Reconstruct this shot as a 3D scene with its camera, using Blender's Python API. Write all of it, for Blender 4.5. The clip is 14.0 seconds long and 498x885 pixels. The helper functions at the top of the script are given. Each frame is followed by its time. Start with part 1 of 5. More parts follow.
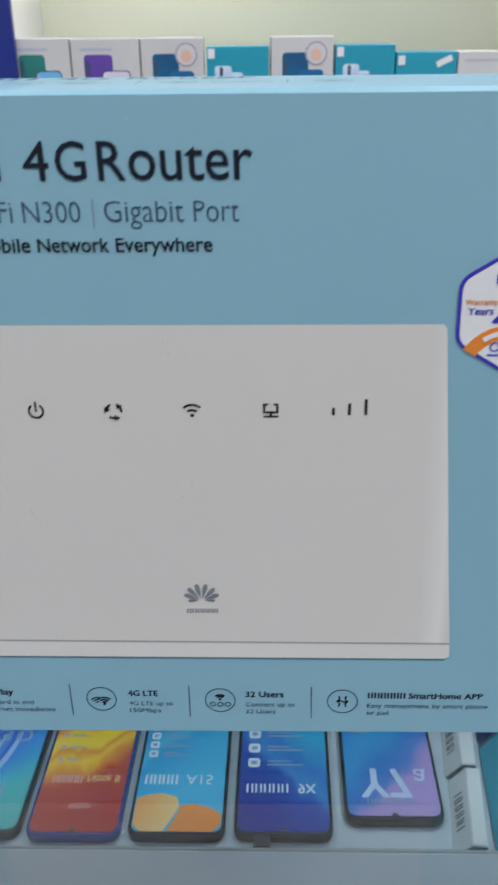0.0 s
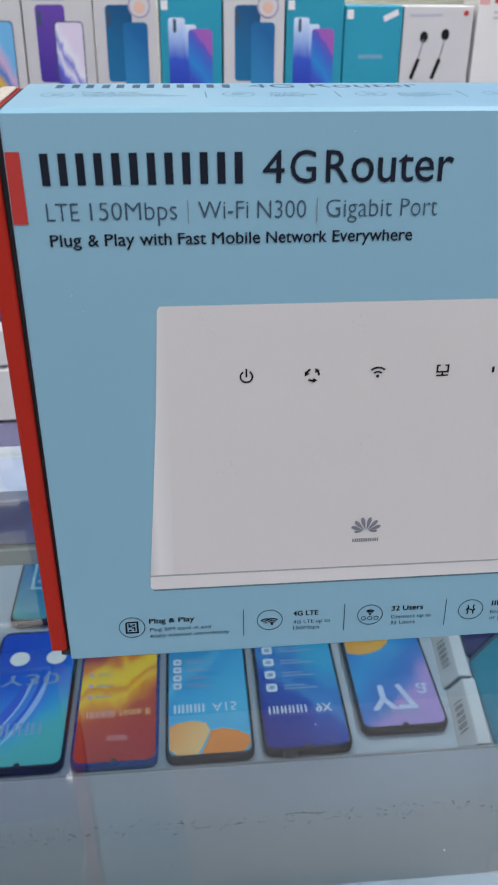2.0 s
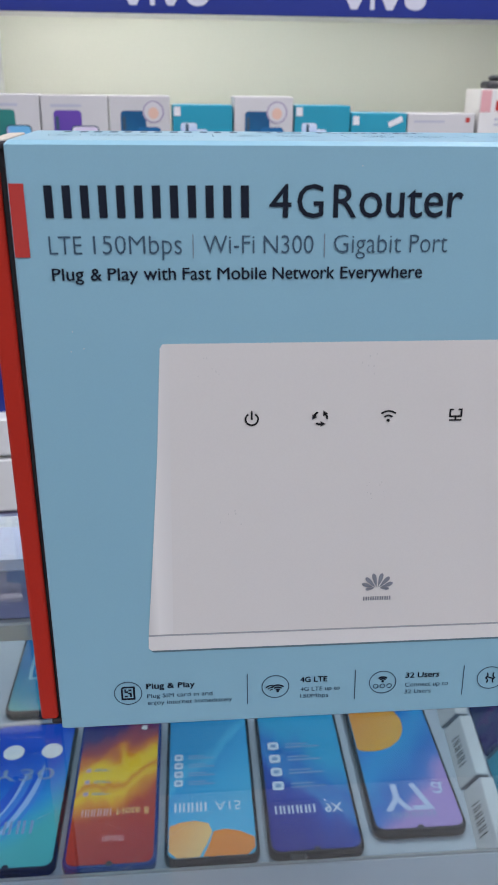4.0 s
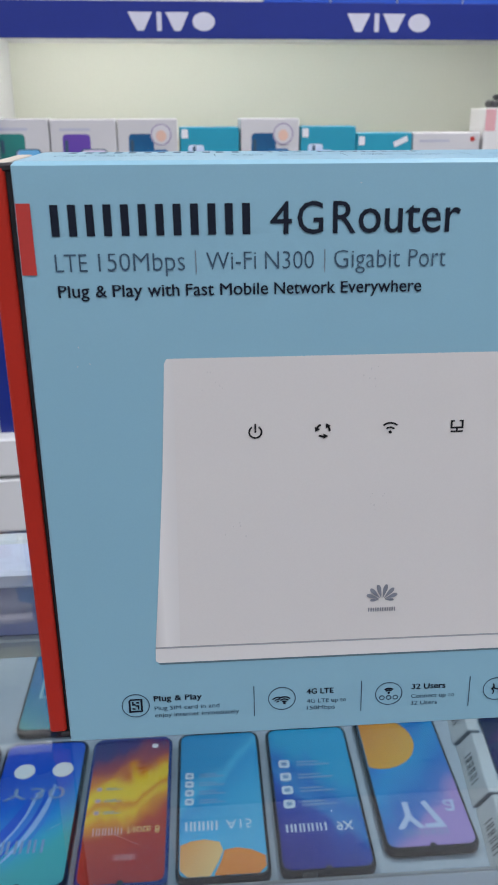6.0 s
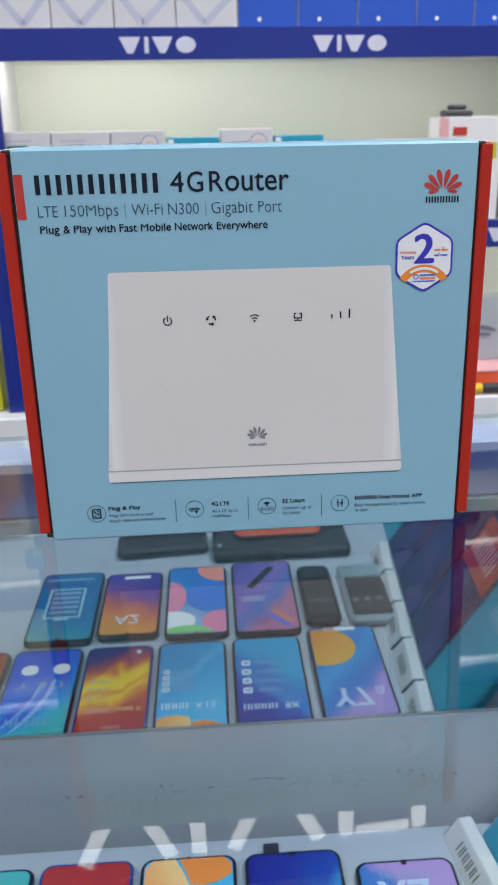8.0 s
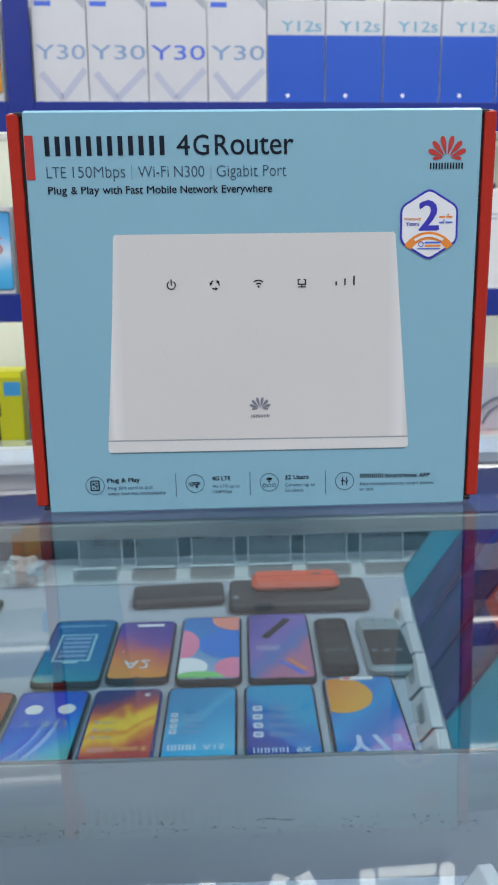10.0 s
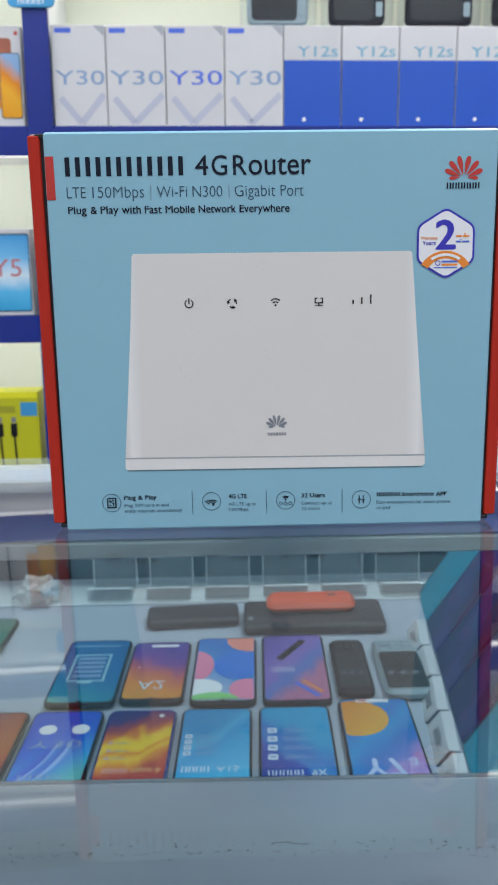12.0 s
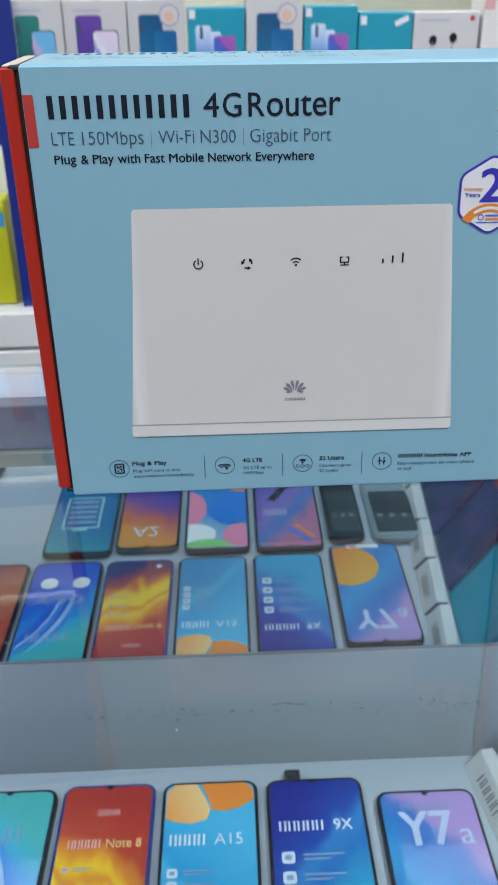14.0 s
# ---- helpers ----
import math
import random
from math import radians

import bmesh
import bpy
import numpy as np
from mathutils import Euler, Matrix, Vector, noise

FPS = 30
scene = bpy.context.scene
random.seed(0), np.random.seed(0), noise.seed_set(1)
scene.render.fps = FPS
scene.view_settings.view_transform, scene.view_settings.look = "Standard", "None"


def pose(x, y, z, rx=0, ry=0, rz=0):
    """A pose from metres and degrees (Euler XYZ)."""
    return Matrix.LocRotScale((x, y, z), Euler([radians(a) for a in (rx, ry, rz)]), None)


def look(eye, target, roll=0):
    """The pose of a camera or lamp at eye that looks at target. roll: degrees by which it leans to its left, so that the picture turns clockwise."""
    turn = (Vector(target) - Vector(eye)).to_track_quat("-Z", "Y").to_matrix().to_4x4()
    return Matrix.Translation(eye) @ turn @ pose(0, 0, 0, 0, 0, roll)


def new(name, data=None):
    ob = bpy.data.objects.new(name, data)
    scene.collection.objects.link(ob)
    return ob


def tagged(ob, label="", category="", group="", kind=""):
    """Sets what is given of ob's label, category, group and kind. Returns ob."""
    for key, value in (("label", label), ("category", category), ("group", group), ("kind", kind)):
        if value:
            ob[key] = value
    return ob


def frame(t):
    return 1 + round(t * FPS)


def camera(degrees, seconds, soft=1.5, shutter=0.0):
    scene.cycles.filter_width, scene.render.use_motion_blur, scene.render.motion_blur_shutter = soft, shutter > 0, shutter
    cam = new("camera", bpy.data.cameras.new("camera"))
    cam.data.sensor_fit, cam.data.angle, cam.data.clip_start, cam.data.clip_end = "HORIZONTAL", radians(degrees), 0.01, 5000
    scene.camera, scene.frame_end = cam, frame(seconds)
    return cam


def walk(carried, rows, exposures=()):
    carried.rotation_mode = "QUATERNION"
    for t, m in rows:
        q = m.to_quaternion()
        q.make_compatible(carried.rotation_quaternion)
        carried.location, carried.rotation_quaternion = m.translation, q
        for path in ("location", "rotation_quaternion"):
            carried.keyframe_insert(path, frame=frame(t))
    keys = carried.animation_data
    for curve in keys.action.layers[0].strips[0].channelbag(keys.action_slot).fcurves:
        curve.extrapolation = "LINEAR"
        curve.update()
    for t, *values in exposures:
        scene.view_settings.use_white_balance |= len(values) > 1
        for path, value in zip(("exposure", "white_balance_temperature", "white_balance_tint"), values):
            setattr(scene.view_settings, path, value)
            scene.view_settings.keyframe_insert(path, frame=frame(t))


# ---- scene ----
cam = camera(32.0, 14.0, soft=0.7, shutter=0.3)
PATH = [
    (0, (0.146, -0.23, 0.222), (0.06, 1.572, -0.642), -1.7),
    (0.3, (0.123, -0.234, 0.215), (0.065, 1.57, -0.645), -1.0),
    (0.5, (0.102, -0.228, 0.224), (0.067, 1.566, -0.659), -0.5),
    (0.7, (0.079, -0.224, 0.233), (0.15, 1.579, -0.629), 0.3),
    (1, (0.07, -0.231, 0.244), (0.159, 1.555, -0.652), 0.4),
    (1.2, (0.064, -0.238, 0.252), (0.193, 1.529, -0.675), 0.8),
    (1.5, (0.066, -0.246, 0.263), (0.191, 1.5, -0.703), 0.6),
    (2, (0.054, -0.27, 0.248), (0.182, 1.471, -0.728), -0.6),
    (2.5, (0.05, -0.273, 0.244), (0.18, 1.471, -0.726), -0.3),
    (3, (0.052, -0.273, 0.242), (0.183, 1.474, -0.722), -0.3),
    (3.5, (0.053, -0.269, 0.227), (0.181, 1.54, -0.616), -0.3),
    (3.7, (0.054, -0.267, 0.225), (0.177, 1.569, -0.559), -0.3),
    (6, (0.057, -0.272, 0.224), (0.153, 1.591, -0.496), -1.2),
    (6.5, (0.058, -0.276, 0.228), (0.153, 1.588, -0.489), -1.2),
    (6.8, (0.063, -0.313, 0.24), (0.169, 1.528, -0.533), -0.9),
    (7, (0.073, -0.354, 0.256), (0.168, 1.446, -0.61), -1.3),
    (7.2, (0.083, -0.39, 0.259), (0.147, 1.414, -0.601), -1.4),
    (7.5, (0.084, -0.428, 0.241), (0.172, 1.398, -0.572), -1.4),
    (7.7, (0.089, -0.443, 0.232), (0.173, 1.404, -0.531), -1.7),
    (9.8, (0.108, -0.462, 0.149), (0.127, 1.479, -0.332), -1.4),
    (10, (0.109, -0.462, 0.149), (0.121, 1.481, -0.323), -1.4),
    (10.5, (0.107, -0.464, 0.148), (0.111, 1.484, -0.306), -1.1),
    (11, (0.108, -0.462, 0.147), (0.103, 1.489, -0.292), -1.3),
    (11.5, (0.108, -0.462, 0.147), (0.095, 1.491, -0.281), -1.4),
    (12, (0.108, -0.463, 0.147), (0.087, 1.491, -0.275), -1.4),
    (12.5, (0.11, -0.464, 0.146), (0.078, 1.49, -0.279), -1.6),
    (13, (0.112, -0.462, 0.146), (0.069, 1.486, -0.304), -1.9),
    (13.3, (0.112, -0.455, 0.149), (0.065, 1.477, -0.365), -1.9),
    (13.5, (0.112, -0.453, 0.153), (0.061, 1.464, -0.418), -2.0),
    (13.7, (0.106, -0.43, 0.19), (0.066, 1.427, -0.552), -2.2),
    (14, (0.088, -0.397, 0.241), (0.117, 1.364, -0.707), -1.6),
]
cam.data.dof.use_dof, cam.data.dof.focus_distance, cam.data.dof.aperture_fstop = True, 0.352, 41.0
walk(cam, [(t, look(eye, target, roll)) for t, eye, target, roll in PATH], [(0.0, -0.23, 6650, 10), (0.6, -0.23, 6630, 11), (1.5, -0.20, 6600, 14), (3.7, -0.18, 6500, 17), (6.5, -0.20, 6500, 15), (7.7, -0.12, 6500, 14), (9.8, -0.04, 6430, 10), (13.2, -0.04, 6430, 10), (14.0, -0.12, 6450, 10)])


# ---- light ----
world = bpy.data.worlds.new("shop_world")
scene.world = world
world.use_nodes = True
world.node_tree.nodes["Background"].inputs[0].default_value = (0.9, 0.95, 1.0, 1)
world.node_tree.nodes["Background"].inputs[1].default_value = 0.05


def area_lamp(name, m, sx, sy, watts, color):
    d = bpy.data.lights.new(name, "AREA")
    d.shape, d.size, d.size_y, d.energy, d.color = "RECTANGLE", sx, sy, watts, color
    ob = new(name, d)
    ob.matrix_world = m
    return ob


COOL = (0.93, 0.97, 1.0)
CEILING = 1.85
for lx, ly, watts in ((-0.9, -1.0, 23.5), (0.9, -1.0, 32.5), (-0.9, 0.35, 12.0), (0.9, 0.35, 21.5)):
    area_lamp("ceiling_panel_lamp", pose(lx, ly, CEILING - 0.03), 0.56, 0.56, watts, COOL)


# Unseen fill lamps, added under the shelves to brighten the wall behind.
for lz in (-0.012, 0.318, 0.648, 0.948):
    area_lamp("shelf_fill_lamp", pose(0.66, 1.19, lz, 56), 2.4, 0.02, 2.4, (1.0, 0.99, 0.93))


# ---- materials ----
def node(nt, kind, **values):
    n = nt.nodes.new(kind)
    for key, v in values.items():
        n.inputs[key.replace("_", " ")].default_value = v
    return n


def rgba(c):
    return (c[0], c[1], c[2], 1.0)


def scaled(c, k):
    return (min(1, c[0] * k), min(1, c[1] * k), min(1, c[2] * k), 1.0)


def surface(name, color, rough=0.5, metal=0.0, grain=900.0, vary=0.06, stain=14.0, bump=0.04, coat=0.0, spread=0.0, spec=0.5):
    """Painted or printed stuff with fine grain, broad staining and slight relief."""
    m = bpy.data.materials.new(name)
    m.use_nodes = True
    nt = m.node_tree
    b = nt.nodes["Principled BSDF"]
    pos = nt.nodes.new("ShaderNodeTexCoord")
    fine = node(nt, "ShaderNodeTexNoise", Scale=grain, Detail=2.0)
    broad = node(nt, "ShaderNodeTexNoise", Scale=stain, Detail=4.0)
    nt.links.new(pos.outputs["Object"], fine.inputs["Vector"])
    nt.links.new(pos.outputs["Object"], broad.inputs["Vector"])
    add = nt.nodes.new("ShaderNodeMath")
    add.operation = "ADD"
    nt.links.new(fine.outputs["Fac"], add.inputs[0])
    nt.links.new(broad.outputs["Fac"], add.inputs[1])
    ramp = nt.nodes.new("ShaderNodeMapRange")
    for k, v in (("From Min", 0.6), ("From Max", 1.4)):
        ramp.inputs[k].default_value = v
    nt.links.new(add.outputs[0], ramp.inputs["Value"])
    mix = nt.nodes.new("ShaderNodeMix")
    mix.data_type = "RGBA"
    mix.inputs["A"].default_value = scaled(color, 1 - vary)
    mix.inputs["B"].default_value = scaled(color, 1 + vary)
    nt.links.new(ramp.outputs["Result"], mix.inputs["Factor"])
    out = mix.outputs["Result"]
    if spread:
        info = nt.nodes.new("ShaderNodeObjectInfo")
        hsv = nt.nodes.new("ShaderNodeHueSaturation")
        mr = nt.nodes.new("ShaderNodeMapRange")
        mr.inputs["To Min"].default_value, mr.inputs["To Max"].default_value = 1 - spread, 1 + spread
        nt.links.new(info.outputs["Random"], mr.inputs["Value"])
        nt.links.new(mr.outputs["Result"], hsv.inputs["Value"])
        nt.links.new(out, hsv.inputs["Color"])
        out = hsv.outputs["Color"]
    nt.links.new(out, b.inputs["Base Color"])
    rr = nt.nodes.new("ShaderNodeMapRange")
    rr.inputs["To Min"].default_value, rr.inputs["To Max"].default_value = max(0.02, rough - 0.06), min(1, rough + 0.08)
    nt.links.new(broad.outputs["Fac"], rr.inputs["Value"])
    nt.links.new(rr.outputs["Result"], b.inputs["Roughness"])
    b.inputs["Metallic"].default_value = metal
    b.inputs["Specular IOR Level"].default_value = spec
    b.inputs["Coat Weight"].default_value = coat
    b.inputs["Coat Roughness"].default_value = 0.08
    if bump:
        bn = node(nt, "ShaderNodeBump", Strength=bump, Distance=0.0005)
        nt.links.new(fine.outputs["Fac"], bn.inputs["Height"])
        nt.links.new(bn.outputs["Normal"], b.inputs["Normal"])
    return m


def picture(name, stops, angle=0.0, warp=0.25, scale=3.0, rough=0.3, coat=0.12, upright=False, depth=1.0):
    """A printed picture: bands of colour run across the sheet, warped by noise."""
    m = bpy.data.materials.new(name)
    m.use_nodes = True
    nt = m.node_tree
    b = nt.nodes["Principled BSDF"]
    tc = nt.nodes.new("ShaderNodeTexCoord")
    mp = nt.nodes.new("ShaderNodeMapping")
    mp.inputs["Rotation"].default_value = (0, 0, radians(angle))
    raw = nt.nodes.new("ShaderNodeSeparateXYZ")
    lay = nt.nodes.new("ShaderNodeCombineXYZ")
    nt.links.new(tc.outputs["Generated"], raw.inputs[0])
    nt.links.new(raw.outputs["Y" if upright == "side" else "X"], lay.inputs["X"])
    nt.links.new(raw.outputs["Z" if upright else "Y"], lay.inputs["Y"])
    nt.links.new(lay.outputs[0], mp.inputs["Vector"])
    sep = nt.nodes.new("ShaderNodeSeparateXYZ")
    nt.links.new(mp.outputs["Vector"], sep.inputs["Vector"])
    no = node(nt, "ShaderNodeTexNoise", Scale=scale, Detail=2.5, Distortion=0.6)
    nt.links.new(mp.outputs["Vector"], no.inputs["Vector"])
    ma = nt.nodes.new("ShaderNodeMath")
    ma.operation = "MULTIPLY_ADD"
    ma.inputs[1].default_value = warp * 2
    nt.links.new(no.outputs["Fac"], ma.inputs[0])
    sub = nt.nodes.new("ShaderNodeMath")
    sub.operation = "SUBTRACT"
    sub.inputs[1].default_value = warp
    nt.links.new(sep.outputs["Y"], sub.inputs[0])
    nt.links.new(sub.outputs[0], ma.inputs[2])
    cr = nt.nodes.new("ShaderNodeValToRGB")
    els = cr.color_ramp.elements
    stops = [(p, scaled(c, depth)) for p, c in stops]
    els[0].position, els[0].color = stops[0][0], rgba(stops[0][1])
    els[1].position, els[1].color = stops[-1][0], rgba(stops[-1][1])
    for p, c in stops[1:-1]:
        e = els.new(p)
        e.color = rgba(c)
    nt.links.new(ma.outputs[0], cr.inputs["Fac"])
    nt.links.new(cr.outputs["Color"], b.inputs["Base Color"])
    b.inputs["Roughness"].default_value = rough
    b.inputs["Specular IOR Level"].default_value = 0.3
    b.inputs["Coat Weight"].default_value = coat
    b.inputs["Coat Roughness"].default_value = 0.04
    return m


def clear_glass(name, tint, ior=1.5, rough=0.0):
    m = bpy.data.materials.new(name)
    m.use_nodes = True
    nt = m.node_tree
    nt.nodes.clear()
    out = nt.nodes.new("ShaderNodeOutputMaterial")
    tr = nt.nodes.new("ShaderNodeBsdfTransparent")
    tr.inputs["Color"].default_value = rgba(tint)
    gl = nt.nodes.new("ShaderNodeBsdfGlossy")
    gl.inputs["Roughness"].default_value = rough
    lw = nt.nodes.new("ShaderNodeLayerWeight")
    lw.inputs["Blend"].default_value = 0.5
    pw = nt.nodes.new("ShaderNodeMath")
    pw.operation = "POWER"
    pw.inputs[1].default_value = 5.0
    nt.links.new(lw.outputs["Facing"], pw.inputs[0])
    fr = nt.nodes.new("ShaderNodeMath")
    fr.operation = "MULTIPLY_ADD"
    base = ((ior - 1) / (ior + 1)) ** 2
    fr.inputs[1].default_value, fr.inputs[2].default_value = 1 - base, base
    nt.links.new(pw.outputs[0], fr.inputs[0])
    mix = nt.nodes.new("ShaderNodeMixShader")
    nt.links.new(fr.outputs[0], mix.inputs[0])
    nt.links.new(tr.outputs[0], mix.inputs[1])
    nt.links.new(gl.outputs[0], mix.inputs[2])
    nt.links.new(mix.outputs[0], out.inputs["Surface"])
    return m


def frosted(name, color, share=0.3):
    """Hazy clear plastic: most of the light goes straight through."""
    m = surface(name, color, 0.12, vary=0.05, bump=0.0, coat=0.5)
    nt = m.node_tree
    b = nt.nodes["Principled BSDF"]
    tr = nt.nodes.new("ShaderNodeBsdfTransparent")
    mix = nt.nodes.new("ShaderNodeMixShader")
    mix.inputs[0].default_value = share
    nt.links.new(tr.outputs[0], mix.inputs[1])
    nt.links.new(b.outputs[0], mix.inputs[2])
    nt.links.new(mix.outputs[0], nt.nodes["Material Output"].inputs["Surface"])
    return m


def glowing(name, color, strength):
    m = bpy.data.materials.new(name)
    m.use_nodes = True
    b = m.node_tree.nodes["Principled BSDF"]
    b.inputs["Base Color"].default_value = rgba(color)
    b.inputs["Emission Color"].default_value = rgba(color)
    b.inputs["Emission Strength"].default_value = strength
    return m


def dirty_panel(name, color):
    """White laminate with rows of dark scuff specks along its middle."""
    m = surface(name, color, 0.35, vary=0.03)
    nt = m.node_tree
    b = nt.nodes["Principled BSDF"]
    tc = nt.nodes.new("ShaderNodeTexCoord")
    sep = nt.nodes.new("ShaderNodeSeparateXYZ")
    nt.links.new(tc.outputs["Object"], sep.inputs[0])
    mp = nt.nodes.new("ShaderNodeMapping")
    mp.inputs["Scale"].default_value = (210, 1, 560)
    nt.links.new(tc.outputs["Object"], mp.inputs["Vector"])
    no = node(nt, "ShaderNodeTexNoise", Scale=1.0, Detail=3.0)
    nt.links.new(mp.outputs[0], no.inputs["Vector"])
    spots = nt.nodes.new("ShaderNodeMapRange")
    spots.inputs["From Min"].default_value, spots.inputs["From Max"].default_value = 0.60, 0.70
    nt.links.new(no.outputs["Fac"], spots.inputs["Value"])
    band = nt.nodes.new("ShaderNodeValToRGB")
    els = band.color_ramp.elements
    els[0].position, els[0].color = 0.0, (0, 0, 0, 1)
    els[1].position, els[1].color = 1.0, (0, 0, 0, 1)
    for p, v in ((0.40, 0), (0.44, 1), (0.47, 0.3), (0.5, 1), (0.53, 0.05), (0.64, 0.0), (0.67, 0.5), (0.70, 0)):
        els.new(p).color = (v, v, v, 1)
    mr = nt.nodes.new("ShaderNodeMapRange")
    mr.inputs["From Min"].default_value, mr.inputs["From Max"].default_value = -0.40, -0.28
    nt.links.new(sep.outputs["Z"], mr.inputs["Value"])
    nt.links.new(mr.outputs[0], band.inputs[0])
    mul = nt.nodes.new("ShaderNodeMath")
    mul.operation = "MULTIPLY"
    nt.links.new(spots.outputs[0], mul.inputs[0])
    nt.links.new(band.outputs[0], mul.inputs[1])
    mix = nt.nodes.new("ShaderNodeMix")
    mix.data_type = "RGBA"
    mix.inputs["B"].default_value = (0.18, 0.18, 0.20, 1)
    old = b.inputs["Base Color"].links[0].from_socket
    nt.links.new(mul.outputs[0], mix.inputs["Factor"])
    nt.links.new(old, mix.inputs["A"])
    nt.links.new(mix.outputs["Result"], b.inputs["Base Color"])
    return m


BLUE_CARD = surface("pale_blue_card", (0.235, 0.44, 0.55), 0.38, grain=1500, vary=0.025, stain=9, bump=0.03, coat=0.15)
RED_CARD = surface("red_card", (0.42, 0.018, 0.007), 0.5, grain=1200, vary=0.05, bump=0.05, spec=0.3)
RAW_CARD = surface("raw_card", (0.50, 0.45, 0.38), 0.9, grain=700, vary=0.15, bump=0.3)
FOLD_SHADE = surface("fold_shade_dark", (0.012, 0.01, 0.014), 0.7)
INK = surface("navy_ink", (0.010, 0.014, 0.026), 0.55, bump=0, spec=0.15)
INK_BLACK = surface("black_ink", (0.012, 0.012, 0.014), 0.55, bump=0, spec=0.15)
INK_GREY = surface("grey_ink", (0.20, 0.21, 0.25), 0.4, bump=0)
SCRATCH = frosted("glass_scratch", (0.8, 0.82, 0.85))
SCUFF = surface("faint_scuff", (0.57, 0.545, 0.535), 0.5, bump=0)
INK_SLATE = surface("slate_ink", (0.055, 0.10, 0.15), 0.55, bump=0, spec=0.15)
PRINT_RED = surface("red_ink", (0.48, 0.034, 0.026), 0.4, bump=0)
PRINT_BLUE = surface("blue_ink", (0.035, 0.03, 0.42), 0.35, bump=0)
PRINT_ORANGE = surface("orange_ink", (0.80, 0.24, 0.03), 0.35, bump=0)
STICKER = surface("sticker_paper", (0.78, 0.77, 0.80), 0.35, vary=0.02, bump=0.02)
ROUTER_PRINT = surface("printed_white", (0.665, 0.632, 0.615), 0.40, grain=1500, vary=0.02, stain=12, bump=0.02)
ROUTER_EDGE = picture("printed_white_edge", ((0.0, (0.60, 0.58, 0.57)), (0.35, (0.76, 0.735, 0.725)), (0.7, (0.70, 0.675, 0.665)), (1.0, (0.66, 0.635, 0.625))), 90, 0.0, 1.0, 0.4, 0.0)
ROUTER_BASE = surface("printed_base", (0.70, 0.675, 0.665), 0.4, vary=0.02)
ROUTER_LINE = surface("printed_line", (0.36, 0.36, 0.38), 0.4)
ROUTER_SHADE = surface("printed_shade", (0.10, 0.17, 0.21), 0.4)
WALL_PAINT = surface("cream_wall_paint", (0.70, 0.73, 0.63), 0.55, grain=300, vary=0.03, stain=2.5, bump=0.05)
ROOM_PAINT = surface("white_room_paint", (0.78, 0.79, 0.80), 0.6, grain=200, vary=0.04, stain=1.5)
SHELF_BLUE = surface("blue_shelf_laminate", (0.006, 0.022, 0.22), 0.35, grain=500, vary=0.08, stain=6)
SHELF_WHITE = surface("white_laminate", (0.76, 0.77, 0.78), 0.4, grain=400, vary=0.03, stain=5)
CABINET_WHITE = surface("white_cabinet", (0.62, 0.61, 0.61), 0.45, grain=400, vary=0.04, stain=5)
LAVENDER = surface("lavender_panel", (0.36, 0.35, 0.55), 0.4, grain=300, vary=0.10, stain=18)
ALUMINIUM = surface("brushed_aluminium", (0.43, 0.44, 0.41), 0.6, 0.25, grain=800, vary=0.08)
DULL_TRIM = surface("dull_grey_trim", (0.42, 0.44, 0.46), 0.75, spec=0.1)
PALE_RAIL = surface("pale_rail", (0.66, 0.64, 0.78), 0.4, grain=500, vary=0.05)
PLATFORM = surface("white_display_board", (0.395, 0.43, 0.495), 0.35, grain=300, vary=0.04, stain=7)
BACK_PANEL = dirty_panel("scuffed_white_panel", (0.655, 0.69, 0.745))
FLOOR_TILE = surface("grey_floor_tile", (0.32, 0.31, 0.30), 0.3, grain=120, vary=0.12, stain=3)
WHITE_BOX = surface("white_carton", (0.58, 0.57, 0.585), 0.4, grain=900, vary=0.03, stain=20, spread=0.04)
TEAL_BOX = surface("teal_carton", (0.010, 0.29, 0.42), 0.35, grain=900, vary=0.05, stain=15, spread=0.06)
ROYAL_BOX = surface("royal_blue_carton", (0.008, 0.075, 0.46), 0.5, grain=900, vary=0.05, stain=15)
YELLOW_BOX = surface("yellow_green_carton", (0.50, 0.50, 0.012), 0.4, grain=900, vary=0.05, stain=15)
INK_BLUE = surface("pale_blue_ink", (0.21, 0.31, 0.50), 0.4, bump=0)
INK_ROYAL = surface("royal_ink", (0.07, 0.14, 0.62), 0.4, bump=0)
INK_TEAL = surface("teal_ink", (0.16, 0.36, 0.50), 0.4, bump=0)
INK_PALE = surface("faint_ink", (0.45, 0.46, 0.56), 0.4, bump=0)
STRIP_WHITE = surface("strip_white_ink", (0.60, 0.60, 0.70), 0.4, bump=0)
INK_WHITE = surface("white_ink", (0.82, 0.82, 0.84), 0.4, bump=0)
WEDGE_GREY = surface("wedge_grey_ink", (0.36, 0.37, 0.42), 0.4, bump=0)
INK_HAZE = surface("hazy_white_ink", (0.46, 0.53, 0.74), 0.4, bump=0)
INK_SOFT = surface("soft_white_ink", (0.60, 0.65, 0.76), 0.4, bump=0)
INK_PINK = surface("pink_ink", (0.72, 0.38, 0.40), 0.4, bump=0)
SKY_INK = surface("sky_ink", (0.05, 0.30, 0.58), 0.4, bump=0)
PHONE_BLACK = surface("black_phone_body", (0.010, 0.011, 0.018), 0.3, grain=800, vary=0.1, coat=0.0, spec=0.3)
PHONE_BLUE = surface("blue_phone_body", (0.02, 0.04, 0.22), 0.25, grain=800, vary=0.1, coat=0.3)
PHONE_SILVER = surface("silver_phone_body", (0.34, 0.42, 0.45), 0.3, 0.3, grain=800, vary=0.06)
